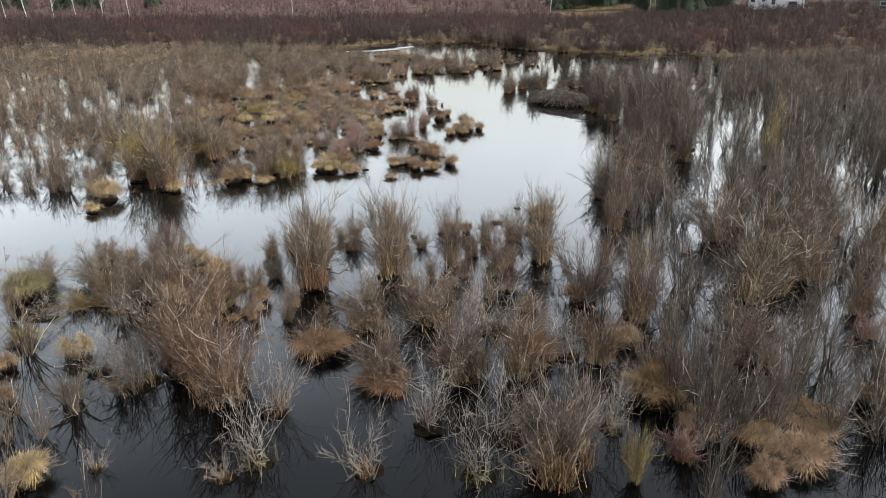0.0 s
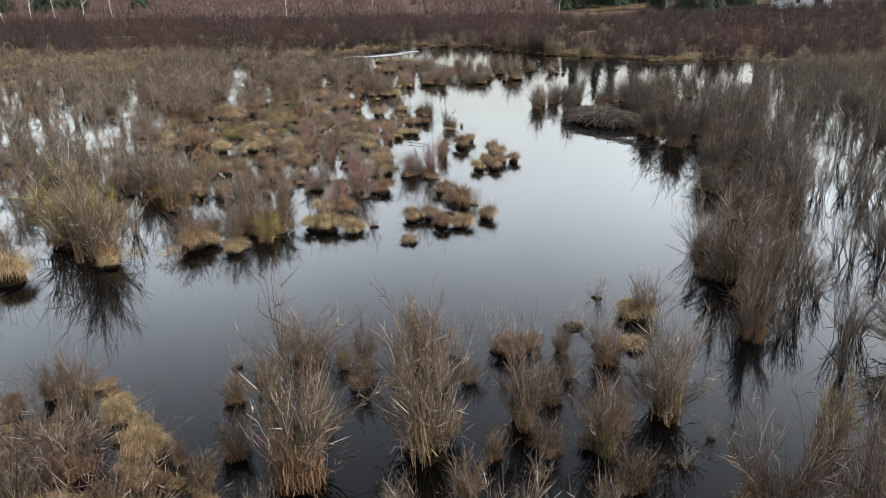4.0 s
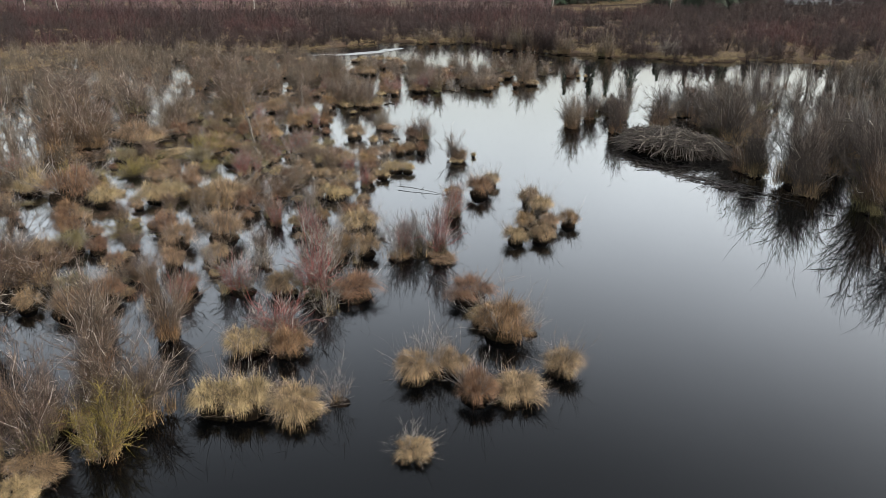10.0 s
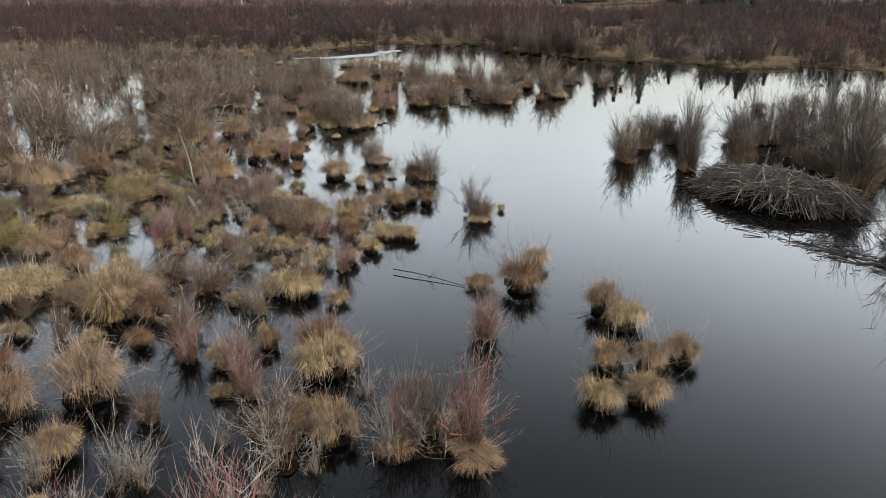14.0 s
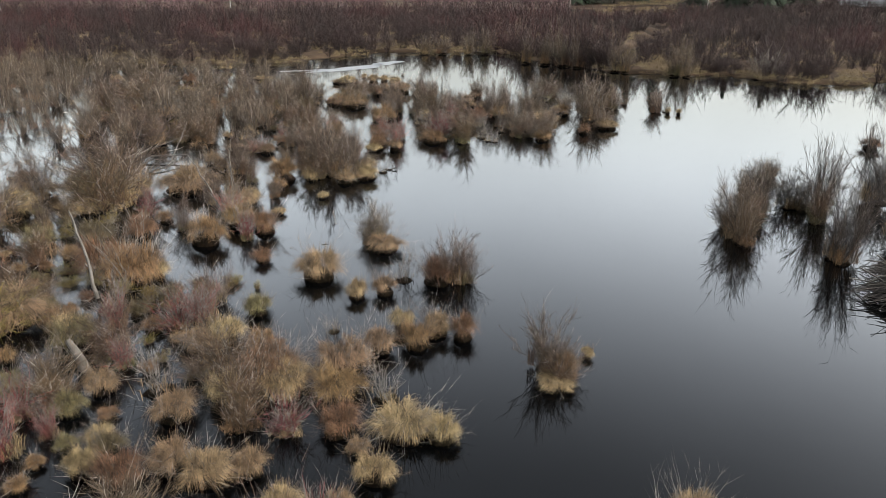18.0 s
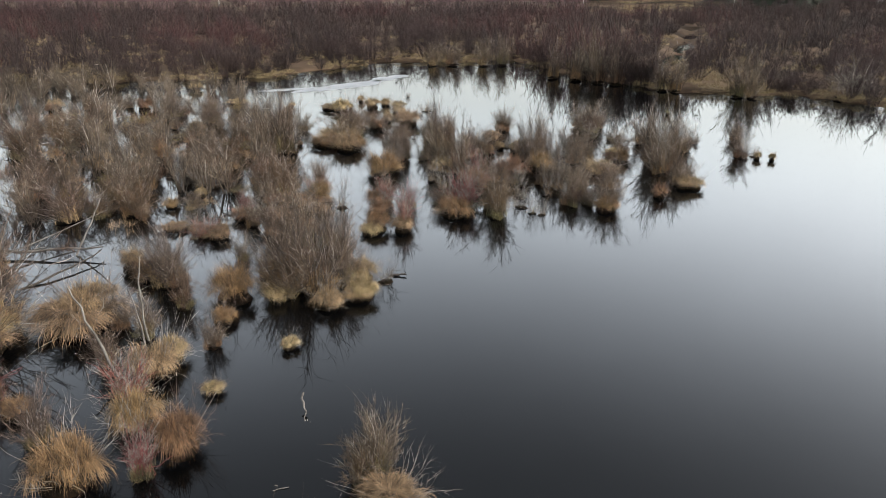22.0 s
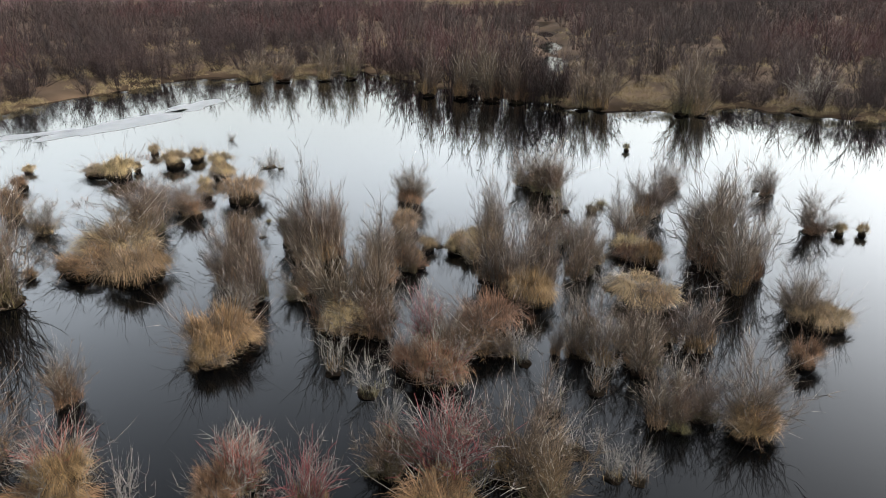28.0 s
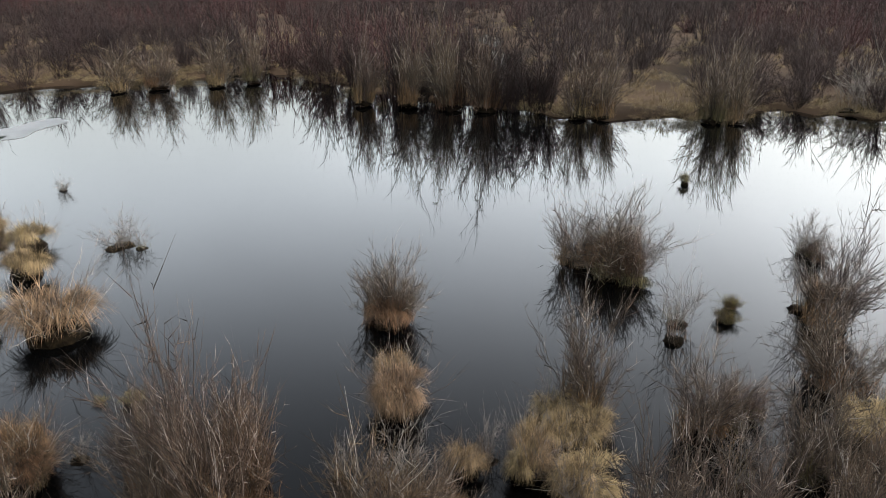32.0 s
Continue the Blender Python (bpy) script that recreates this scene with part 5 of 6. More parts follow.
for x, y, r, h in (
    (-4.0, 112.0, 0.40, 0.29),
    (-23.5, 112.4, 0.26, 0.28),
    (-21.7, 112.8, 0.73, 0.75),
    (14.9, 113.4, 0.20, 0.48),
    (14.2, 113.7, 0.22, 0.51),
    (-17.9, 115.3, 0.54, 0.41),
    (1.5, 115.6, 0.56, 0.25),
    (0.9, 116.2, 0.33, 0.74),
    (2.1, 116.5, 0.48, 0.40),
    (2.0, 117.2, 0.41, 0.33),
    (-0.2, 118.6, 0.58, 0.56),
    (-14.3, 121.8, 0.44, 0.46),
    (-5.5, 123.8, 0.93, 0.77),
    (-6.9, 124.5, 0.35, 0.46),
    (-6.9, 125.9, 0.33, 0.59),
    (-6.2, 127.3, 0.53, 0.65),
    (-10.5, 128.8, 0.76, 0.74),
    (-6.2, 129.3, 0.58, 0.57),
    (-9.8, 129.5, 0.21, 0.38),
    (-11.4, 129.5, 0.93, 0.33),
    (-8.2, 130.0, 0.60, 0.75),
    (-31.8, 130.0, 0.67, 0.69),
    (-14.4, 130.6, 0.29, 0.28),
    (-7.1, 130.9, 0.32, 0.54),
):
    tussock("tan", x, y, r, h)
for x, y, r, h in (
    (-19.0, 132.1, 0.81, 0.28),
    (-9.2, 132.4, 0.30, 0.46),
    (-23.9, 138.7, 0.56, 0.57),
):
    tussock("tan", x, y, r, h)
for x, y, r, h in (
    (8.0, 18.8, 0.61, 0.86),
    (7.0, 20.7, 1.13, 0.84),
    (-2.1, 21.8, 1.08, 0.25),
    (0.3, 23.4, 0.73, 0.54),
    (3.5, 23.9, 0.85, 0.74),
    (-4.8, 24.2, 1.17, 0.57),
    (-8.8, 26.8, 0.25, 0.22),
    (-9.8, 30.2, 0.26, 0.28),
    (-15.0, 32.1, 0.25, 0.22),
    (-14.6, 32.7, 0.35, 0.33),
    (-16.0, 34.2, 0.28, 0.28),
    (-13.1, 34.7, 0.27, 0.22),
    (0.5, 37.2, 0.69, 0.63),
    (1.3, 37.4, 0.39, 0.69),
    (5.8, 39.8, 0.78, 0.53),
    (10.9, 41.5, 0.65, 0.50),
    (-2.0, 51.4, 0.63, 1.27),
    (-7.5, 54.1, 0.65, 0.61),
    (-0.8, 55.0, 0.99, 0.90),
    (-1.7, 57.7, 0.94, 0.56),
    (14.9, 57.9, 0.92, 0.35),
    (-5.9, 58.1, 1.04, 0.53),
    (-14.8, 58.2, 0.69, 0.66),
    (-12.0, 58.8, 0.49, 0.50),
):
    tussock("rust", x, y, r, h)
for x, y, r, h in (
    (-14.9, 59.6, 0.27, 0.22),
    (-23.0, 59.8, 0.84, 0.89),
    (-15.6, 61.3, 0.39, 0.43),
    (-4.3, 61.7, 0.50, 0.25),
    (-20.6, 62.8, 0.42, 0.34),
    (-6.4, 62.8, 0.65, 0.50),
    (-16.9, 62.9, 0.54, 0.51),
    (-21.2, 63.4, 0.30, 0.23),
    (-17.9, 64.8, 0.45, 0.39),
    (1.4, 65.1, 0.54, 0.64),
    (-19.1, 65.2, 0.65, 0.68),
    (-15.0, 65.3, 0.66, 0.63),
    (3.4, 65.4, 0.54, 0.67),
    (-15.7, 65.8, 0.25, 0.20),
    (-6.5, 66.5, 0.67, 0.71),
    (-8.0, 66.6, 0.40, 0.60),
    (-11.7, 66.8, 0.40, 0.41),
    (-20.3, 67.1, 0.47, 0.39),
    (-20.4, 68.0, 0.60, 0.55),
    (2.1, 68.6, 0.66, 0.87),
    (-25.5, 69.4, 0.26, 0.27),
    (-0.3, 70.4, 0.82, 1.12),
    (-7.7, 70.5, 0.56, 0.68),
    (-1.7, 70.5, 0.51, 0.34),
):
    tussock("rust", x, y, r, h)
for x, y, r, h in (
    (-21.4, 70.5, 1.43, 1.88),
    (-15.0, 71.0, 0.35, 0.32),
    (-17.4, 71.7, 0.36, 0.39),
    (-22.6, 72.2, 0.27, 0.23),
    (-15.9, 72.2, 0.82, 0.87),
    (-21.3, 72.8, 0.29, 0.28),
    (-26.8, 72.9, 0.25, 0.21),
    (-12.7, 73.8, 0.25, 0.23),
    (-10.7, 74.0, 0.49, 0.52),
    (-12.7, 74.5, 0.25, 0.20),
    (-27.4, 74.7, 0.43, 0.34),
    (-17.6, 74.9, 0.27, 0.29),
    (-6.4, 75.5, 0.51, 0.47),
    (-11.8, 76.2, 0.28, 0.22),
    (-21.5, 76.3, 0.30, 0.33),
    (-13.4, 76.8, 0.25, 0.22),
    (-0.9, 77.7, 0.40, 0.69),
    (-11.6, 78.3, 0.26, 0.25),
    (-15.6, 78.9, 0.31, 0.33),
    (-8.5, 79.2, 0.35, 0.29),
    (-4.6, 79.4, 0.50, 0.87),
    (-8.9, 79.7, 0.40, 0.33),
    (-3.3, 79.8, 0.44, 0.85),
    (-11.3, 79.9, 0.27, 0.20),
):
    tussock("rust", x, y, r, h)
for x, y, r, h in (
    (-12.2, 80.6, 0.37, 0.33),
    (-15.1, 81.0, 0.44, 0.40),
    (-15.1, 81.8, 0.25, 0.27),
    (-15.0, 82.7, 0.29, 0.24),
    (-17.7, 82.9, 0.32, 0.26),
    (-12.3, 83.2, 0.25, 0.26),
    (-17.1, 83.7, 0.25, 0.24),
    (-3.9, 83.7, 0.63, 1.41),
    (-21.5, 84.5, 0.44, 0.45),
    (-17.4, 85.2, 0.27, 0.28),
    (-18.3, 85.2, 0.31, 0.25),
    (-20.4, 85.4, 0.79, 0.85),
    (-14.7, 85.8, 0.56, 0.61),
    (-10.1, 85.9, 0.39, 0.37),
    (-17.0, 86.2, 0.38, 0.36),
    (-15.2, 86.4, 0.28, 0.22),
    (-17.2, 86.8, 0.33, 0.25),
    (-12.6, 87.8, 0.84, 1.21),
    (-15.3, 88.5, 0.72, 0.70),
    (-10.6, 89.0, 0.68, 0.91),
    (-11.8, 89.7, 0.70, 0.68),
    (-14.9, 90.3, 0.41, 0.34),
    (-16.2, 90.4, 0.26, 0.23),
    (-23.0, 90.8, 0.43, 0.44),
):
    tussock("rust", x, y, r, h)
for x, y, r, h in (
    (-23.5, 91.2, 0.26, 0.21),
    (-23.1, 93.0, 0.30, 0.28),
    (-11.1, 95.1, 0.40, 0.39),
    (-23.2, 95.4, 0.37, 0.32),
    (-23.6, 96.5, 0.54, 0.46),
    (-11.1, 96.7, 0.82, 0.77),
    (-14.4, 98.4, 0.58, 0.54),
    (25.7, 102.0, 0.43, 0.54),
    (22.5, 102.3, 0.65, 0.50),
    (-12.5, 104.6, 0.51, 0.43),
    (-3.4, 104.8, 0.80, 0.57),
    (3.3, 105.1, 0.59, 0.47),
    (-6.6, 105.4, 0.55, 0.45),
    (-16.1, 106.4, 0.39, 0.34),
    (-6.9, 106.4, 0.50, 0.70),
    (-10.0, 106.7, 1.14, 0.29),
    (6.4, 107.0, 0.45, 0.53),
    (-9.5, 107.4, 0.60, 0.86),
    (-2.1, 108.9, 0.64, 0.75),
    (-0.3, 110.4, 0.85, 0.94),
    (1.6, 112.0, 0.72, 0.95),
    (-6.5, 112.1, 0.69, 0.44),
    (6.6, 113.7, 0.33, 0.44),
    (5.9, 113.9, 0.49, 0.34),
):
    tussock("rust", x, y, r, h)
for x, y, r, h in (
    (-18.9, 114.3, 0.75, 0.78),
    (-1.9, 114.6, 0.49, 0.28),
    (-23.2, 114.7, 0.27, 0.22),
    (-14.7, 114.8, 0.55, 0.46),
    (-25.1, 115.0, 0.50, 0.48),
    (-0.7, 115.2, 0.29, 0.26),
    (-1.3, 115.6, 0.53, 0.45),
    (-8.6, 117.2, 0.60, 0.76),
    (-12.0, 117.9, 0.27, 0.25),
    (-11.1, 118.2, 0.25, 0.23),
    (-5.8, 119.2, 0.44, 0.87),
    (-26.3, 120.5, 0.28, 0.28),
    (0.7, 121.4, 0.52, 0.51),
    (-23.3, 121.9, 0.42, 0.32),
    (-7.3, 122.2, 0.43, 0.88),
    (-29.5, 124.2, 0.55, 0.60),
    (-22.3, 125.1, 0.25, 0.19),
    (-14.3, 126.0, 0.48, 0.44),
    (-14.2, 128.1, 0.42, 0.44),
    (-31.6, 129.0, 0.47, 0.51),
    (-25.1, 129.5, 0.72, 0.68),
):
    tussock("rust", x, y, r, h)
for x, y, r, h in (
    (-16.7, 25.1, 0.99, 0.52),
    (-15.7, 28.4, 1.46, 0.70),
    (-19.0, 29.4, 1.13, 0.91),
    (-19.2, 57.1, 0.90, 0.97),
    (-16.1, 58.6, 0.69, 0.61),
    (-18.0, 63.1, 0.72, 0.67),
    (-19.0, 64.1, 0.37, 0.33),
    (-23.0, 64.6, 0.84, 0.79),
    (-19.6, 67.9, 0.28, 0.29),
    (-23.4, 69.1, 0.31, 0.28),
    (-14.1, 69.3, 0.79, 0.81),
    (-23.0, 69.4, 0.26, 0.20),
    (-17.9, 70.7, 0.25, 0.22),
    (-22.9, 71.6, 0.27, 0.21),
    (-20.5, 72.1, 0.82, 0.62),
    (-14.6, 73.0, 0.43, 0.74),
    (-17.0, 74.3, 0.27, 0.20),
    (-21.4, 74.3, 0.45, 0.49),
    (-23.3, 74.8, 0.81, 0.78),
    (-18.8, 74.8, 0.96, 0.81),
    (-19.9, 74.8, 1.17, 0.90),
    (-11.3, 74.9, 0.37, 0.35),
    (-12.3, 75.1, 0.26, 0.24),
    (-15.7, 75.6, 0.54, 0.42),
):
    tussock("olive", x, y, r, h)
for x, y, r, h in (
    (-12.9, 76.5, 0.48, 0.40),
    (-16.1, 76.8, 0.26, 0.28),
    (-18.1, 76.9, 0.29, 0.25),
    (-14.8, 77.2, 0.60, 0.49),
    (-16.7, 77.4, 0.69, 1.02),
    (-21.8, 78.6, 0.96, 0.60),
    (-11.4, 78.8, 0.28, 0.28),
    (-14.1, 79.7, 0.64, 0.63),
    (-12.1, 79.8, 0.25, 0.27),
    (-16.8, 80.4, 1.25, 1.08),
    (-17.8, 81.1, 0.90, 0.95),
    (-15.7, 81.6, 0.47, 0.47),
    (-9.5, 81.8, 0.40, 0.33),
    (-12.8, 81.8, 0.29, 0.36),
    (-21.3, 81.9, 0.30, 0.30),
    (-20.1, 82.1, 0.38, 0.31),
    (-12.2, 82.4, 0.41, 0.71),
    (-11.6, 83.0, 0.25, 0.22),
    (-13.1, 83.0, 0.37, 0.35),
    (-9.8, 83.4, 0.16, 0.25),
    (-14.1, 83.5, 0.34, 0.37),
    (-11.7, 83.6, 0.31, 0.25),
    (-15.1, 83.8, 0.35, 0.51),
    (-16.0, 83.9, 0.52, 0.27),
):
    tussock("olive", x, y, r, h)
for x, y, r, h in (
    (-10.7, 84.0, 0.35, 0.25),
    (-17.2, 84.1, 0.31, 0.32),
    (-15.1, 84.5, 0.27, 0.22),
    (-14.6, 84.7, 0.26, 0.22),
    (-16.5, 85.0, 0.81, 0.26),
    (-15.9, 86.8, 0.36, 0.35),
    (-16.8, 87.8, 0.81, 0.70),
    (-18.9, 87.8, 0.68, 0.55),
    (-18.2, 88.6, 0.43, 0.41),
    (-17.2, 90.2, 0.49, 0.42),
    (-20.5, 91.2, 0.31, 0.34),
    (-18.7, 92.3, 0.70, 0.52),
    (-18.9, 93.6, 1.45, 1.72),
    (-19.2, 94.9, 1.13, 0.72),
    (-20.7, 107.3, 0.83, 0.68),
    (-13.5, 108.2, 0.46, 0.36),
    (-20.4, 110.2, 0.47, 0.51),
    (-25.6, 113.8, 0.26, 0.24),
    (-14.8, 116.4, 0.48, 0.53),
    (-13.0, 117.9, 0.42, 0.39),
    (7.1, 118.4, 0.27, 0.25),
    (7.7, 118.9, 0.28, 0.25),
    (-19.7, 118.9, 0.35, 0.25),
    (-19.7, 120.2, 0.60, 0.25),
):
    tussock("olive", x, y, r, h)
for x, y, r, h in (
    (-22.8, 120.9, 0.33, 0.25),
    (-19.3, 122.0, 0.70, 0.58),
    (-24.0, 123.2, 0.78, 0.59),
    (-25.3, 123.2, 0.38, 0.40),
    (-23.8, 124.8, 1.08, 0.55),
    (-18.2, 129.1, 0.50, 0.50),
    (-28.5, 130.2, 0.34, 0.29),
):
    tussock("olive", x, y, r, h)
for x, y, r, h in (
    (-16.6, 65.0, 1.21, 0.39),
):
    tussock("olive", x, y, r, h)




# tall clumps that stand at the edge of the willow thicket, and the brushy islet of the open pond
for x, y, r, h in ((16.6, 60.8, 1.5, 3.8), (18.4, 62.4, 1.4, 3.6), (16.3, 54.4, 1.5, 3.6), (18.2, 53.2, 1.5, 4.0), (17.2, 71.6, 1.3, 3.4)):
    shrub("grey", x, y, r, h)
for x, y, r, h in ((-11.6, 51.4, 1.5, 2.3), (-10.7, 50.6, 1.1, 1.9), (-12.6, 50.4, 1.2, 2.0)):
    shrub("grey", x, y, r, h)

# the named clumps nearest to the way: shrubs with sedge at their feet, dead twigs, moss heads
for x, y, r, h in (
    (-10.7, 70.4, 1.19, 1.50), (-12.0, 71.2, 0.91, 1.20), (-9.4, 77.2, 0.91, 0.90), (-13.4, 77.0, 1.03, 1.10),
    (-11.3, 108.6, 1.10, 1.80), (-17.5, 106.0, 1.09, 1.60), (-1.7, 115.8, 0.93, 1.60), (-1.5, 110.0, 0.65, 1.40),
    (-2.9, 111.2, 0.59, 1.50), (6.5, 120.8, 0.83, 1.30),
):
    shrub("brown", x, y, r, h)
for x, y, r, h in (
    (-10.1, 72.6, 0.77, 1.20), (-8.6, 78.3, 0.83, 0.90),
):
    shrub("grey", x, y, r, h)
for x, y, r, h in (
    (-13.2, 68.8, 0.86, 0.75), (-11.9, 68.5, 0.71, 0.70), (-14.7, 69.7, 0.71, 0.60), (-5.8, 65.6, 0.57, 0.80),
    (-8.5, 77.9, 0.89, 0.60), (-6.6, 77.1, 0.76, 0.50), (-14.1, 84.3, 1.09, 1.00), (-15.4, 85.2, 0.91, 0.90),
    (-6.7, 103.1, 0.54, 0.70), (-6.8, 111.8, 0.97, 0.80), (-9.5, 102.7, 0.41, 0.70), (-10.4, 117.9, 1.06, 0.50),
    (-2.5, 109.5, 0.55, 0.81), (-6.9, 111.3, 0.50, 0.72), (3.5, 105.2, 0.41, 0.72), (-0.7, 109.9, 0.41, 0.81),
    (-5.8, 119.5, 0.48, 0.90), (6.5, 121.9, 0.60, 0.70), (6.3, 113.4, 0.49, 0.60), (-0.8, 115.6, 0.30, 0.60),
):
    tussock("rust", x, y, r, h)
for x, y, r, h in (
    (-12.9, 70.3, 0.78, 0.70), (-16.8, 70.4, 1.01, 0.70), (-18.0, 74.5, 0.98, 0.50), (-5.7, 62.2, 0.64, 0.70),
    (-11.7, 61.9, 0.43, 0.50), (-16.8, 81.5, 1.29, 0.80), (-22.0, 83.1, 1.29, 0.80), (-7.4, 72.5, 0.64, 0.60),
    (-19.6, 94.9, 1.39, 0.70), (-17.7, 93.9, 0.94, 0.60), (-15.4, 95.0, 1.41, 0.70), (-18.6, 91.6, 0.71, 0.50),
    (-7.0, 98.2, 0.47, 1.10), (-6.9, 96.8, 0.52, 0.70), (-15.3, 99.3, 0.57, 0.90), (-9.7, 119.0, 1.33, 0.60),
    (-9.7, 96.7, 0.48, 0.50), (-8.0, 96.0, 0.54, 0.50), (-9.1, 117.0, 0.92, 0.80), (1.5, 112.0, 0.49, 1.00),
):
    tussock("tan", x, y, r, h)
for x, y, r, h in (
    (4.7, 110.6, 0.51, 0.60), (8.1, 108.5, 0.60, 0.60), (6.2, 114.6, 0.63, 0.40), (1.1, 116.6, 0.34, 0.50),
    (-3.6, 112.1, 0.59, 0.60), (-0.0, 119.4, 0.38, 0.40), (-0.0, 116.6, 0.33, 0.40), (9.6, 118.2, 0.43, 0.50),
    (-0.4, 118.4, 0.39, 0.60), (0.7, 116.1, 0.27, 0.60), (1.6, 116.5, 0.32, 0.60), (1.1, 115.5, 0.36, 0.60),
    (-1.2, 115.9, 0.36, 0.60), (-7.3, 130.7, 0.39, 0.50),
):
    tussock("tan", x, y, r, h)
for x, y, r, h in (
    (-17.2, 78.6, 0.87, 0.50), (-18.5, 78.6, 0.78, 0.30), (-15.9, 76.4, 0.90, 0.50), (-20.3, 76.5, 0.86, 0.50),
    (-19.8, 79.5, 0.81, 0.35), (-14.1, 83.2, 0.37, 0.45), (-13.0, 82.5, 0.38, 0.45), (-12.3, 82.7, 0.32, 0.40),
    (-13.0, 81.5, 0.32, 0.45), (-12.2, 81.9, 0.30, 0.40), (-9.4, 81.6, 0.39, 0.50), (-10.7, 83.5, 0.23, 0.30),
    (-11.7, 83.4, 0.24, 0.30), (-10.6, 83.8, 0.20, 0.25), (-11.2, 83.4, 0.19, 0.25), (-4.3, 120.6, 0.21, 0.15),
    (-4.3, 118.1, 0.17, 0.12), (-4.8, 120.8, 0.15, 0.12), (7.7, 118.9, 0.19, 0.25), (7.0, 118.5, 0.18, 0.22),
):
    tussock("olive", x, y, r, h)
for x, y, r, h in (
    (13.4, 126.4, 0.21, 0.30),
):
    tussock("olive", x, y, r, h)
for x, y, r, h in (
    (-10.0, 60.6, 0.66, 1.60), (-9.4, 60.6, 0.55, 1.50), (-6.9, 60.4, 0.67, 1.50), (-8.2, 62.0, 0.59, 1.30),
    (-4.4, 61.9, 0.65, 1.70), (-13.3, 66.2, 1.11, 1.20), (-6.0, 61.0, 0.52, 1.20), (-11.7, 60.8, 0.61, 1.40),
    (-5.1, 63.9, 0.64, 1.40), (-11.1, 80.8, 1.04, 1.60), (-14.0, 85.2, 0.78, 1.50), (-7.0, 80.3, 0.50, 0.90),
    (-4.2, 80.5, 0.50, 1.20), (-7.9, 96.4, 0.87, 1.30), (-9.4, 96.6, 0.61, 1.20), (-13.9, 98.5, 0.74, 1.30),
    (-14.8, 109.3, 1.36, 1.50), (-6.4, 112.8, 0.74, 1.80), (-4.3, 109.9, 0.61, 1.60), (-3.0, 106.2, 0.51, 1.60),
):
    shrub("dead", x, y, r, h)
for x, y, r, h in (
    (-3.6, 107.3, 0.49, 1.50), (1.1, 107.4, 0.69, 1.60), (0.0, 104.8, 0.60, 1.30), (0.1, 109.0, 0.55, 1.50),
    (1.1, 113.4, 0.61, 1.90), (0.4, 104.6, 0.61, 1.20), (2.6, 110.5, 0.66, 1.60), (-1.7, 117.2, 0.42, 0.90),
    (-0.9, 116.6, 0.61, 1.30), (-4.2, 128.3, 0.86, 0.80), (-5.5, 134.4, 0.41, 0.50), (-3.6, 128.0, 0.50, 0.80),
    (1.9, 114.3, 0.51, 1.40), (3.3, 114.6, 0.66, 1.50), (-5.1, 119.3, 0.41, 0.70), (6.1, 118.8, 0.64, 1.20),
):
    shrub("dead", x, y, r, h)
for x, y, r, h in (
    (-8.0, 64.0, 0.61, 1.30), (-4.1, 62.5, 0.43, 1.50), (-1.9, 66.8, 0.57, 1.30), (-11.5, 80.7, 0.95, 1.40),
    (-2.9, 105.6, 1.21, 1.60), (-5.6, 103.9, 0.59, 1.40), (-6.5, 106.8, 0.67, 0.90), (-13.6, 102.5, 0.89, 0.90),
    (-9.7, 107.9, 0.89, 1.20),
):
    shrub("red", x, y, r, h)
# tall willows on the far bank, and one round pale bush
for x, y, r, h in (
    (8.3, 144.2, 1.10, 3.40), (10.3, 142.8, 1.20, 3.80), (11.9, 141.4, 1.50, 4.40), (13.3, 140.3, 1.30, 4.00),
    (16.5, 136.9, 1.20, 3.60), (17.4, 136.2, 1.00, 3.20), (21.7, 133.5, 1.30, 3.80), (22.6, 132.9, 1.00, 3.30),
    (2.5, 153.5, 1.40, 3.20), (-0.7, 153.9, 1.30, 3.00), (-2.9, 153.8, 1.20, 2.80), (4.6, 153.6, 1.20, 3.00),
):
    shrub("grey", x, y, r, h, 0.1)
for dx, dy, r, h in ((0, 0, 2.4, 3.6), (0.6, 0.5, 2.0, 3.2), (-0.8, 0.4, 1.9, 2.9)):
    shrub("dead", 30.3 + dx, 131.8 + dy, r, h, 0.1)

# ---- beaver lodge: a mound of mud with its peeled sticks ----
STICK_MESHES = []
for i in range(8):
    r = RNG.uniform(0.02, 0.042)
    v, f = rods(np.array([[0.0, 0, -0.5]]), np.array([[0.0, 0, 0.5]]), RNG.normal(0, 0.05, (1, 3)), np.array([r]), np.array([r * 0.55]), 3, 5)
    # One stick mesh in three has the paler tone, the others the darker.
    STICK_MESHES.append(mesh_of("stick", v, f, STICK if i % 3 == 0 else DARK_STICK))


def lay(p, way, length):
    """A pose that lays a stick of unit length at p along way."""
    q = Vector(way).to_track_quat("Z", "Y")
    return Matrix.LocRotScale(p, q, (1, 1, length))


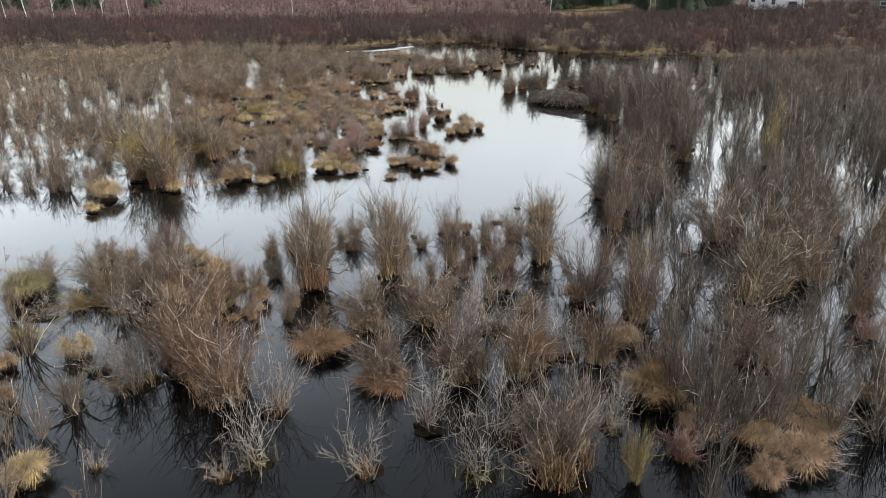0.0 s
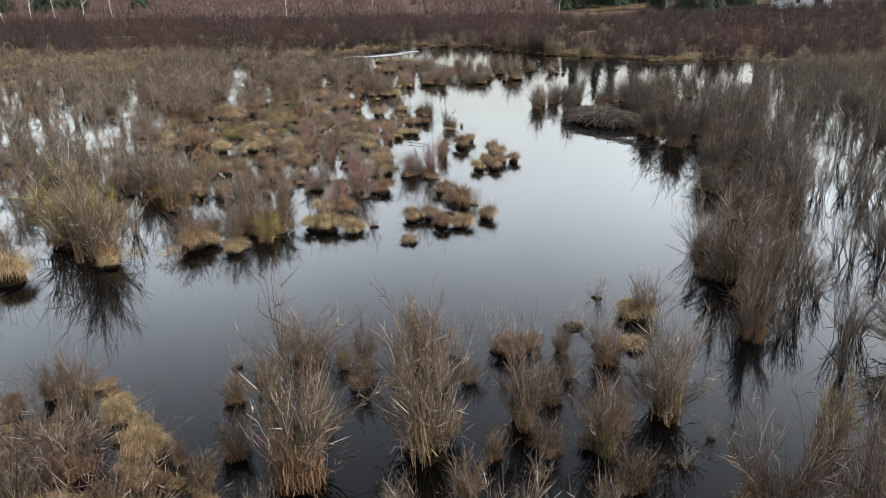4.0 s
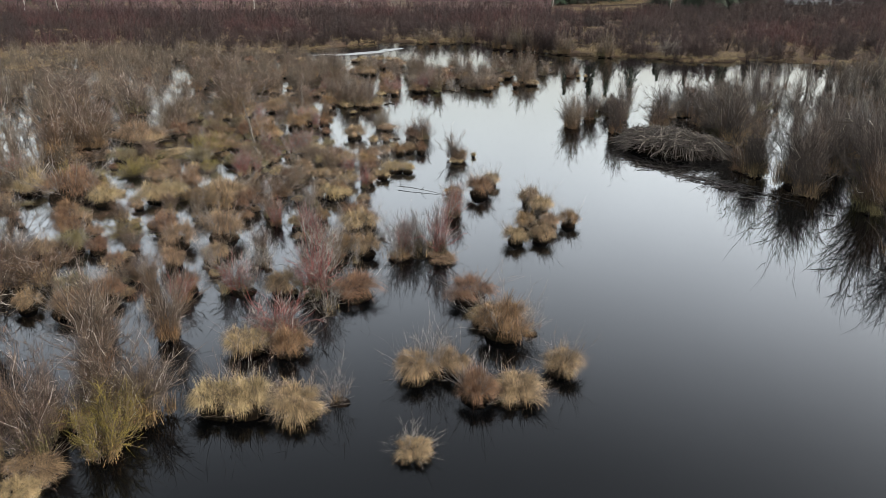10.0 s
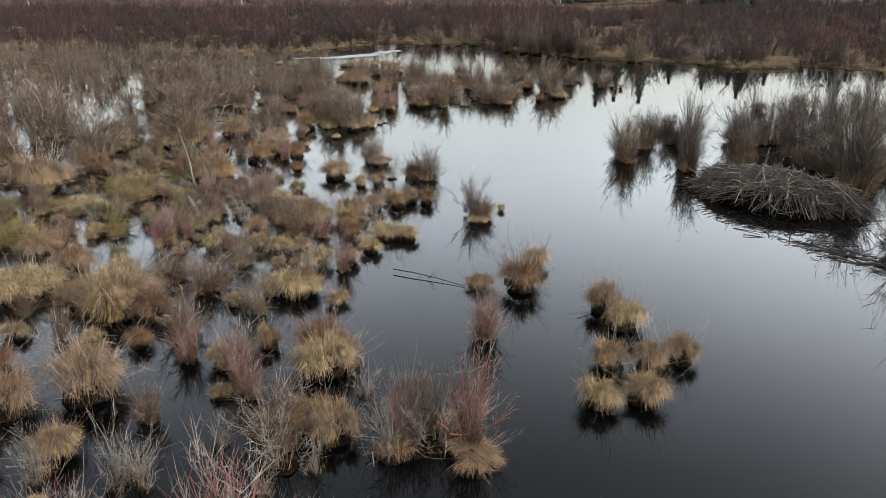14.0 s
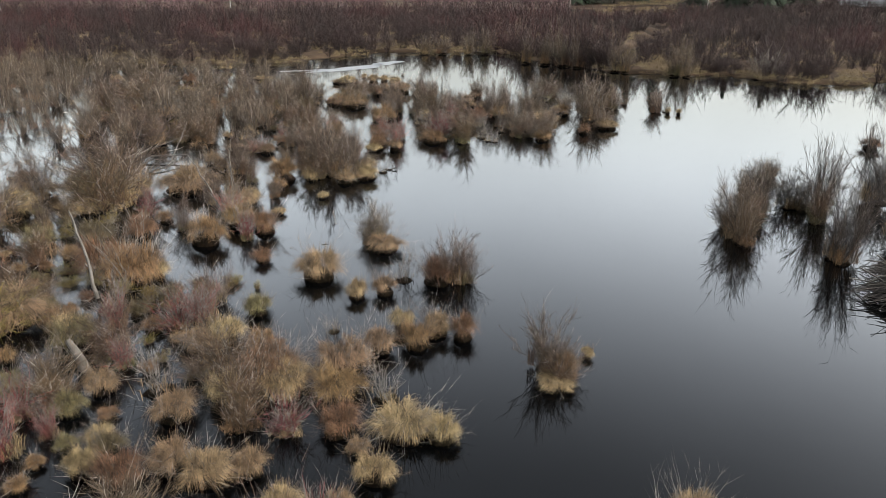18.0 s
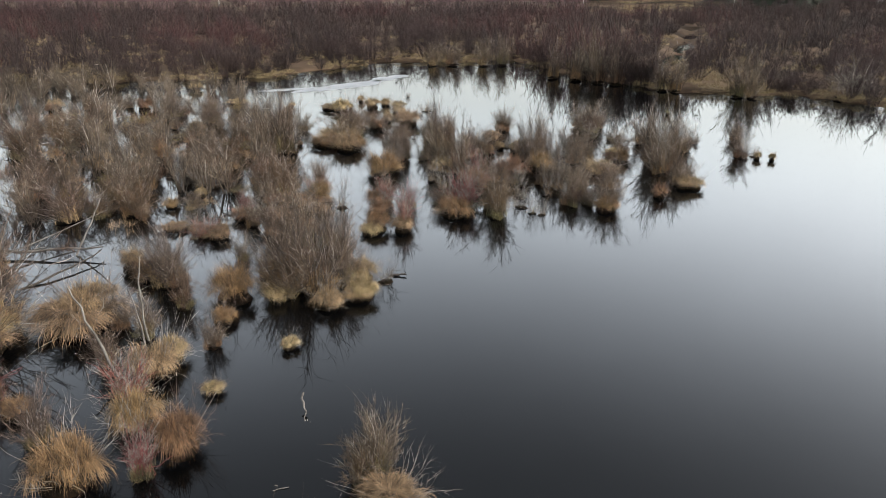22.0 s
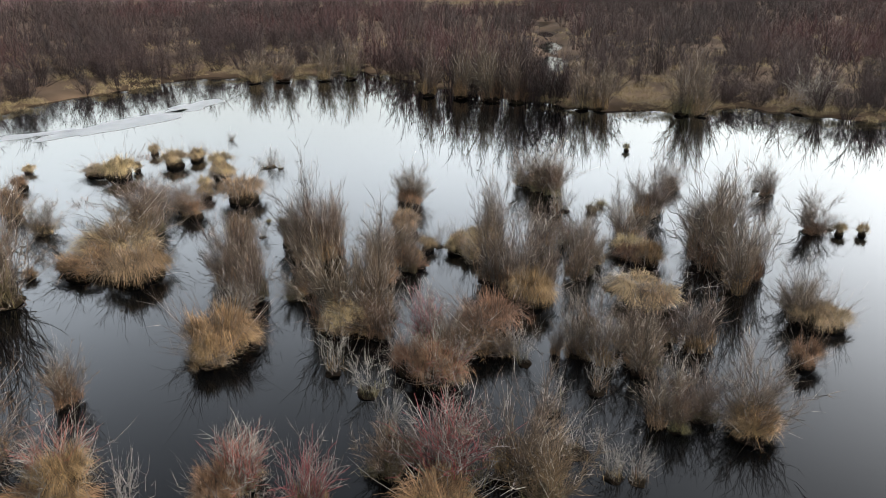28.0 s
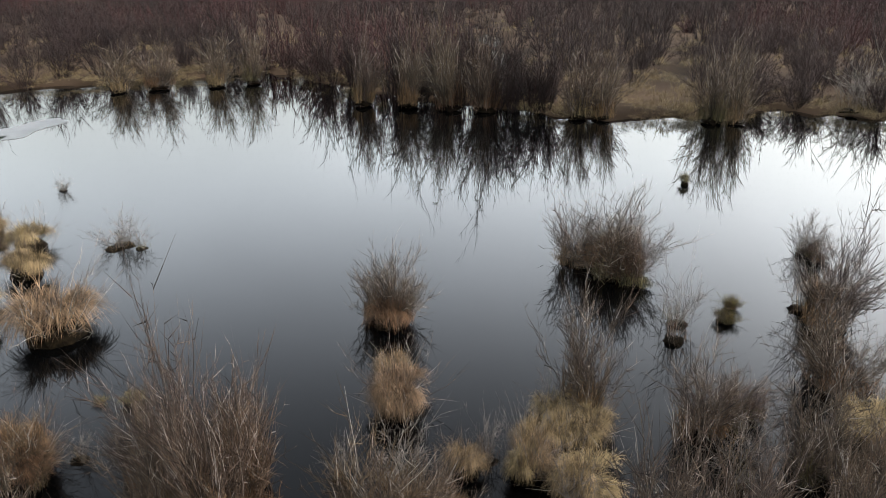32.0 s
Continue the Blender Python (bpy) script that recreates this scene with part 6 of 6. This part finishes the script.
def lodge(cx, cy, rx, ry, h, turn):
    ob = tagged(new("beaver_lodge"), "domed beaver lodge of grey weathered sticks and mud", "beaver lodge")
    ob.matrix_basis = Matrix.LocRotScale((cx, cy, 0), Euler((0, 0, turn)), None)
    bm = mound_shape(RNG, 1.0, 1.0, 0.12)
    for v in bm.verts:
        v.co = Vector((v.co.x * rx * 0.9, v.co.y * ry * 0.9, v.co.z * h * 0.84))
    part("mud_core", bm, PEAT, ob)
    rng = np.random.default_rng(77)
    rest = []
    for i in range(1900):
        a, q = rng.uniform(0, 2 * np.pi), np.sqrt(rng.uniform(0, 1)) * 1.04
        edge = 1 + 0.09 * np.sin(3 * a + 0.6) + 0.06 * np.sin(7 * a + 2.0)
        x, y = np.cos(a) * q * rx * edge, np.sin(a) * q * ry * edge
        z = h * np.sqrt(max(0.0, 1 - min(q, 1) ** 2)) * 0.95 + rng.uniform(-0.06, 0.2) + 0.03
        slope = -h * q / max(0.35, np.sqrt(max(0.02, 1 - min(q, 0.97) ** 2))) * 0.62 / max(rx, ry)
        b = a + rng.normal(0, 1.0) * (0.45 if q > 0.8 else 1.0) + (np.pi / 2 if q < 0.8 and rng.uniform() < 0.35 else 0)
        along = np.cos(b - a)
        way = Vector((np.cos(b), np.sin(b), slope * along + rng.normal(0, 0.3)))
        length = rng.uniform(0.5, 2.0)
        if i < 290:
            st = new("stick", STICK_MESHES[i % 8])
            st.parent = ob
            st.matrix_basis = lay((x, y, z + 0.05), way, length)
        else:
            w = np.array(way.normalized()) * length / 2
            rest.append((np.array([x, y, z]) - w, np.array([x, y, z]) + w))
    base, tip = np.array([r[0] for r in rest]), np.array([r[1] for r in rest])
    rad = rng.uniform(0.008, 0.022, len(rest))
    v, f = rods(base, tip, rng.normal(0, 0.04, (len(rest), 3)), rad, rad * 0.6, 2, 4)
    tagged(part("brushwood", mesh_of("brushwood", v, f, DARK_STICK), None, ob), kind="stuff")
    return ob


lodge(13.0, 80.2, 3.75, 2.35, 1.05, radians(-46))

# the raft of cut twigs that floats in front of the lodge
rng = np.random.default_rng(3)
n = 210
spot = np.stack([rng.normal(0, 1.0, n), rng.normal(0, 1.0, n)], 1) * np.array([[2.1, 0.55]])
c, s = np.cos(radians(-58)), np.sin(radians(-58))
spot = np.stack([spot[:, 0] * c - spot[:, 1] * s + 12.7, spot[:, 0] * s + spot[:, 1] * c + 72.4], 1)
a = rng.normal(radians(-30), 0.5, n)
half = rng.uniform(0.12, 0.6, n)
way = np.stack([np.cos(a) * half, np.sin(a) * half, rng.normal(0, 0.03, n)], 1)
mid = np.concatenate([spot, rng.uniform(0.0, 0.04, (n, 1))], 1)
rad = rng.uniform(0.01, 0.026, n)
v, f = rods(mid - way, mid + way, rng.normal(0, 0.03, (n, 3)), rad, rad * 0.5, 2)
tagged(new("floating_twigs", mesh_of("floating_twigs", v, f, TRUNK)), "raft of dark cut twigs floating on the pond", "driftwood", kind="stuff")


# ---- logs and dead poles ----
def branch_log(name, label, a, b, r, forks=3, mat=None, seed=1):
    """A fallen or leaning dead trunk with stubs of its side branches."""
    rng = np.random.default_rng(seed)
    a, b = np.array(a, float), np.array(b, float)
    mid, size = (a + b) / 2, np.linalg.norm(b - a)
    ob = tagged(new(name), label, "dead wood")
    ob.location = mid
    v, f = rods((a - mid)[None], (b - mid)[None], rng.normal(0, size * 0.025, (1, 3)), np.array([r]), np.array([r * 0.4]), 7, 7, crook=r * (0.6 if r < 0.1 else 0.1))
    part("trunk", mesh_of("trunk", v, f, mat or LOG, True), None, ob)
    way = (b - a) / size
    for i in range(forks):
        k = rng.uniform(0.35, 0.95)
        p = a + (b - a) * k - mid
        d = way * 0.6 + rng.normal(0, 0.5, 3)
        d[2] = abs(d[2])
        v, f = rods(p[None], (p + d * size * rng.uniform(0.05, 0.15))[None], rng.normal(0, 0.03, (1, 3)), np.array([r * 0.45]), np.array([r * 0.12]), 3, 5)
        part("side_branch", mesh_of("side_branch", v, f, mat or LOG), None, ob)
    return ob


branch_log("fallen_branch", "dark fallen branch lying in the water", (-4.6, 71.8, 0.12), (-2.1, 70.4, 0.02), 0.022, 7, TRUNK, 1)
branch_log("fallen_log", "long grey log resting on hummocks above the water", (-21.1, 100.7, 0.2), (-16.9, 100.7, 0.35), 0.07, 1, LOG, 2)
branch_log("fallen_log", "dark wet log half sunk in the water", (-18.5, 97.7, -0.02), (-16.9, 100.7, 0.25), 0.05, 1, TRUNK, 3)
branch_log("leaning_pole", "grey dead pole leaning out of a tussock", (-13.0, 91.8, 0.1), (-14.6, 93.3, 2.1), 0.045, 1, LOG, 4)
branch_log("dead_sapling", "slender upright dead sapling with broken stubs", (-12.9, 93.8, 0.1), (-12.9, 94.1, 2.6), 0.035, 3, LOG, 5)
branch_log("dead_sapling", "slender leaning dead sapling with broken stubs", (-12.4, 92.3, 0.1), (-12.9, 93.0, 2.1), 0.035, 1, LOG, 6)
branch_log("dead_branch", "bleached bare branch standing out of the water", (-17.9, 100.7, 0), (-17.1, 101.8, 1.9), 0.04, 3, DEAD_BARK, 7)
branch_log("sunken_stick", "pale stick lying at the water surface", (-9.3, 87.1, 0), (-7.9, 87.5, 0.02), 0.022, 1, DEAD_BARK, 8)
branch_log("sunken_stick", "pale stick poking out of the water", (-8.0, 90.5, 0.35), (-7.8, 89.7, -0.05), 0.03, 1, DEAD_BARK, 9)
branch_log("fallen_log", "thin fallen trunk among the marsh shrubs", (-21.4, 97.2, 0.3), (-17.9, 104.0, 0.7), 0.035, 2, LOG, 10)
branch_log("leaning_pole", "thin dead pole standing in a rust-coloured hummock", (-14.5, 82.4, 0.2), (-15.2, 83.0, 2.9), 0.06, 2, LOG, 11)
branch_log("tree_stump", "short weathered grey stump among sedge", (-13.2, 78.4, -0.1), (-13.7, 78.7, 0.75), 0.17, 0, LOG, 12)
branch_log("driftwood", "small dark piece of driftwood floating on the pond", (-6.1, 98.4, 0.02), (-5.5, 98.3, 0.06), 0.05, 3, TRUNK, 13)

# ---- ice ----
def ice_sheet(x, y, rx, ry, turn, seed):
    rng = np.random.default_rng(seed)
    bm = bmesh.new()
    ring = []
    ph = rng.uniform(0, 6.28, 4)
    for i in range(48):
        a = i / 48 * 2 * math.pi
        q = 1 + 0.16 * math.sin(2 * a + ph[0]) + 0.12 * math.sin(3 * a + ph[1]) + 0.1 * math.sin(5 * a + ph[2]) + 0.06 * math.sin(9 * a + ph[3])
        ring.append(bm.verts.new((math.cos(a) * rx * q, math.sin(a) * ry * q, 0.015)))
    face = bm.faces.new(ring)
    low = bmesh.ops.extrude_face_region(bm, geom=[face])
    for v in low["geom"]:
        if isinstance(v, bmesh.types.BMVert):
            v.co.z = -0.03
    bmesh.ops.recalc_face_normals(bm, faces=bm.faces)
    me = bpy.data.meshes.new("ice_sheet")
    bm.to_mesh(me)
    bm.free()
    me.materials.append(ICE)
    ob = tagged(new("ice_sheet", me), "thin pale sheet of rotten ice on the pond", "ice", "ice sheets")
    ob.matrix_basis = Matrix.LocRotScale((x, y, 0), Euler((0, 0, turn)), None)
    return ob


ice_sheet(-11.2, 140.4, 4.6, 1.2, 0.78, 1)
ice_sheet(-7.4, 145.0, 2.2, 1.1, 0.9, 2)
ice_sheet(-16.0, 138.6, 2.2, 0.6, 0.3, 3)


# ---- houses and trees behind the marsh ----
def box(bm, x0, x1, y0, y1, z0, z1):
    r = bmesh.ops.create_cube(bm, size=1.0)
    for v in r["verts"]:
        v.co = Vector((x0 + (v.co.x + 0.5) * (x1 - x0), y0 + (v.co.y + 0.5) * (y1 - y0), z0 + (v.co.z + 0.5) * (z1 - z0)))
    return r["verts"]


def house(x, y, wide, deep, tall, turn, label, windows, wall_mat=None):
    z = float(land_height(np.array(x), np.array(y))) - 0.2
    ob = tagged(new("house"), label, "house")
    ob.matrix_basis = Matrix.LocRotScale((x, y, z), Euler((0, 0, turn)), None)
    bm = bmesh.new()
    box(bm, -wide / 2, wide / 2, -deep / 2, deep / 2, 0, tall)
    part("wall", bm, wall_mat or WALL, ob)
    rows = int(tall / 0.42)
    for i in range(rows):
        bm = bmesh.new()
        box(bm, -wide / 2, wide / 2, -deep / 2 - 0.05, -deep / 2 - 0.004, 0.1 + i * 0.42, 0.1 + i * 0.42 + 0.38)
        part("clapboard", bm, wall_mat or WALL, ob)
    bm = bmesh.new()
    e = 0.5
    pts = [(-wide / 2 - e, -deep / 2 - e, tall), (wide / 2 + e, -deep / 2 - e, tall), (wide / 2 + e, 0, tall + deep * 0.38), (-wide / 2 - e, 0, tall + deep * 0.38), (-wide / 2 - e, deep / 2 + e, tall), (wide / 2 + e, deep / 2 + e, tall)]
    low = [bm.verts.new(p) for p in pts]
    for q in ((0, 1, 2, 3), (3, 2, 5, 4), (0, 3, 4), (1, 5, 2), (0, 4, 5, 1)):
        bm.faces.new([low[k] for k in q])
    bmesh.ops.recalc_face_normals(bm, faces=bm.faces)
    part("roof", bm, SHINGLE, ob)
    for wx, wz, ww, wh in windows:
        fr = bmesh.new()
        y0 = -deep / 2 - 0.12
        for x0, x1, z0, z1 in ((wx - ww / 2 - 0.1, wx - ww / 2, wz, wz + wh), (wx + ww / 2, wx + ww / 2 + 0.1, wz, wz + wh), (wx - ww / 2 - 0.1, wx + ww / 2 + 0.1, wz - 0.1, wz), (wx - ww / 2 - 0.1, wx + ww / 2 + 0.1, wz + wh, wz + wh + 0.1), (wx - ww / 2, wx + ww / 2, wz + wh * 0.48, wz + wh * 0.52)):
            box(fr, x0, x1, y0, y0 + 0.12, z0, z1)
        win = part("window", fr, WALL, ob, "white window frame")
        gl = bmesh.new()
        box(gl, wx - ww / 2, wx + ww / 2, y0 + 0.03, y0 + 0.06, wz, wz + wh)
        part("pane", gl, PANE, win, "dark reflecting glass")
    return ob


house(103.5, 232.5, 15.5, 9.0, 5.6, radians(-24), "white clapboard house with dark windows above the marsh", [(-6.6, 2.2, 1.3, 1.7), (-3.6, 2.4, 0.9, 1.3), (-0.8, 1.6, 1.1, 1.9), (4.6, 0.4, 2.2, 2.1)])
house(134.0, 247.0, 12.0, 8.0, 4.2, radians(-26), "second grey house seen past bare trees", [(-3.4, 1.6, 1.0, 1.4), (0.0, 1.6, 1.0, 1.4), (3.2, 1.6, 1.0, 1.4)], LOG)
house(131.0, 222.0, 8.0, 6.0, 3.0, radians(-28), "low grey shed beside the lawn", [(0.0, 0.4, 2.4, 2.1)], LOG)


def rail_fence(x0, y0, x1, y1, label):
    ob = tagged(new("rail_fence"), label, "fence")
    n = int(math.hypot(x1 - x0, y1 - y0) / 2.2)
    pts = [Vector((x0 + (x1 - x0) * i / n, y0 + (y1 - y0) * i / n, 0)) for i in range(n + 1)]
    for p in pts:
        p.z = float(land_height(np.array(p.x), np.array(p.y)))
        v, f = rods(np.array([[p.x, p.y, p.z - 0.1]]), np.array([[p.x, p.y, p.z + 1.2]]), np.zeros((1, 3)), np.array([0.07]), np.array([0.07]), 1, 4)
        part("post", mesh_of("post", v, f, WALL), None, ob)
    for p, q in zip(pts, pts[1:]):
        for z in (0.55, 1.05):
            v, f = rods(np.array([[p.x, p.y, p.z + z]]), np.array([[q.x, q.y, q.z + z]]), np.zeros((1, 3)), np.array([0.05]), np.array([0.05]), 1, 4)
            part("rail", mesh_of("rail", v, f, WALL), None, ob)


rail_fence(93.0, 229.5, 110.0, 222.0, "pale wooden rail fence before the house")


def conifer(x, y, h, seed):
    rng = np.random.default_rng(seed)
    z = float(land_height(np.array(x), np.array(y)))
    ob = tagged(new("conifer_tree"), "dark green conifer at the edge of the marsh", "tree", "conifers by the houses")
    ob.location = (x, y, z)
    v, f = rods(np.array([[0, 0, -0.2]]), np.array([[0, 0, h]]), np.zeros((1, 3)), np.array([0.25]), np.array([0.03]), 3, 6)
    part("trunk", mesh_of("trunk", v, f, TRUNK), None, ob)
    n = 2400
    k = rng.uniform(0.06, 1, n)
    a = rng.uniform(0, 2 * np.pi, n)
    tier = np.floor(k * 14 + rng.uniform(-0.25, 0.25, n)) / 14
    r = (1.03 - tier) * h * 0.32 * rng.uniform(0.35, 1.0, n) * (1 + 0.2 * np.sin(a * 3 + seed))
    base = np.stack([np.cos(a) * r * 0.45, np.sin(a) * r * 0.45, k * h], 1)
    tip = np.stack([np.cos(a) * r, np.sin(a) * r, k * h - r * 0.28 + rng.normal(0, 0.15, n)], 1)
    v, f = blades(base, tip, rng.normal(0, 0.08, (n, 3)), rng.uniform(0.12, 0.3, n))
    tagged(part("crown", mesh_of("crown", v, f, NEEDLE), None, ob), kind="stuff")


def bare_tree(x, y, h, seed, mat, twig, label, name, group):
    rng = np.random.default_rng(seed)
    z = float(land_height(np.array(x), np.array(y)))
    ob = tagged(new(name), label, "tree", group)
    ob.location = (x, y, z)
    top = np.array([[rng.normal(0, 0.05) * h, rng.normal(0, 0.05) * h, h]])
    v, f = rods(np.array([[0, 0, -0.2]]), top, rng.normal(0, 0.015 * h, (1, 3)), np.array([0.007 * h + 0.03]), np.array([0.02]), 6, 6)
    part("trunk", mesh_of("trunk", v, f, mat), None, ob)
    n = 16
    k = rng.uniform(0.3, 0.95, n)
    a = rng.uniform(0, 2 * np.pi, n)
    base = top * k[:, None]
    size = (1.1 - k) * h * rng.uniform(0.25, 0.5, n)
    tip = base + np.stack([np.cos(a) * size * 0.7, np.sin(a) * size * 0.7, size * rng.uniform(0.5, 1.0, n)], 1)
    limbs = rods(base, tip, rng.normal(0, 0.1, (n, 3)), np.full(n, 0.05), np.full(n, 0.015), 3, 4)
    part("limb", mesh_of("limb", *limbs, mat), None, ob)
    m = 420
    pick, q = rng.integers(0, n, m), rng.uniform(0.2, 1, m)[:, None]
    root = base[pick] * (1 - q) + tip[pick] * q
    end = root + (tip - base)[pick] * rng.uniform(0.1, 0.35, m)[:, None] + rng.normal(0, 0.35, (m, 3))
    v, f = cones(root, end, rng.uniform(0.012, 0.022, m))
    tagged(part("crown", mesh_of("crown", v, f, twig), None, ob), kind="stuff")


for i, (x, y, h) in enumerate(((70, 232, 17), (74, 226, 15), (79, 231, 19), (84, 240, 18), (88, 236, 14), (66, 246, 16), (93, 246, 17), (116, 246, 15), (43, 276, 21), (47, 281, 28), (49, 286, 25), (56, 284, 31), (60, 278, 22), (62, 284, 29), (71, 286, 30), (78, 279, 22))):
    conifer(x, y, h, 50 + i)
BIRCH_GROUP, TREE_GROUP = "birches behind the marsh", "bare trees behind the marsh"
for i, (x, y, h) in enumerate(((66, 238, 13), (67.5, 237, 14), (-137, 226, 15), (-133, 229, 14), (-128, 232, 16), (-122, 236, 13), (-116, 238, 15), (-109, 241, 14), (-101, 243, 15), (-52, 262, 13), (38, 262, 13), (-24, 270, 12))):
    bare_tree(x, y, h, 80 + i, BIRCH, GREY_TWIG, "slender white-barked birch without leaves", "birch_tree", BIRCH_GROUP)
for i in range(26):
    x, y = SC.uniform(-190, -95), SC.uniform(236, 300)
    bare_tree(x, y, SC.uniform(11, 18), 120 + i, TRUNK, FAR_TWIG, "tall bare grey tree at the edge of the marsh", "bare_tree", TREE_GROUP)
for i, (x, y, h) in enumerate(((112, 214, 10), (118, 208, 12), (122, 203, 11), (127, 215, 13), (108, 225, 9), (136, 210, 12), (142, 222, 13))):
    bare_tree(x, y, h, 160 + i, TRUNK, FAR_TWIG, "dark bare tree between the brush and the houses", "bare_tree", TREE_GROUP)
for i in range(14):
    conifer(SC.uniform(-230, -110), SC.uniform(270, 330), SC.uniform(14, 20), 200 + i)
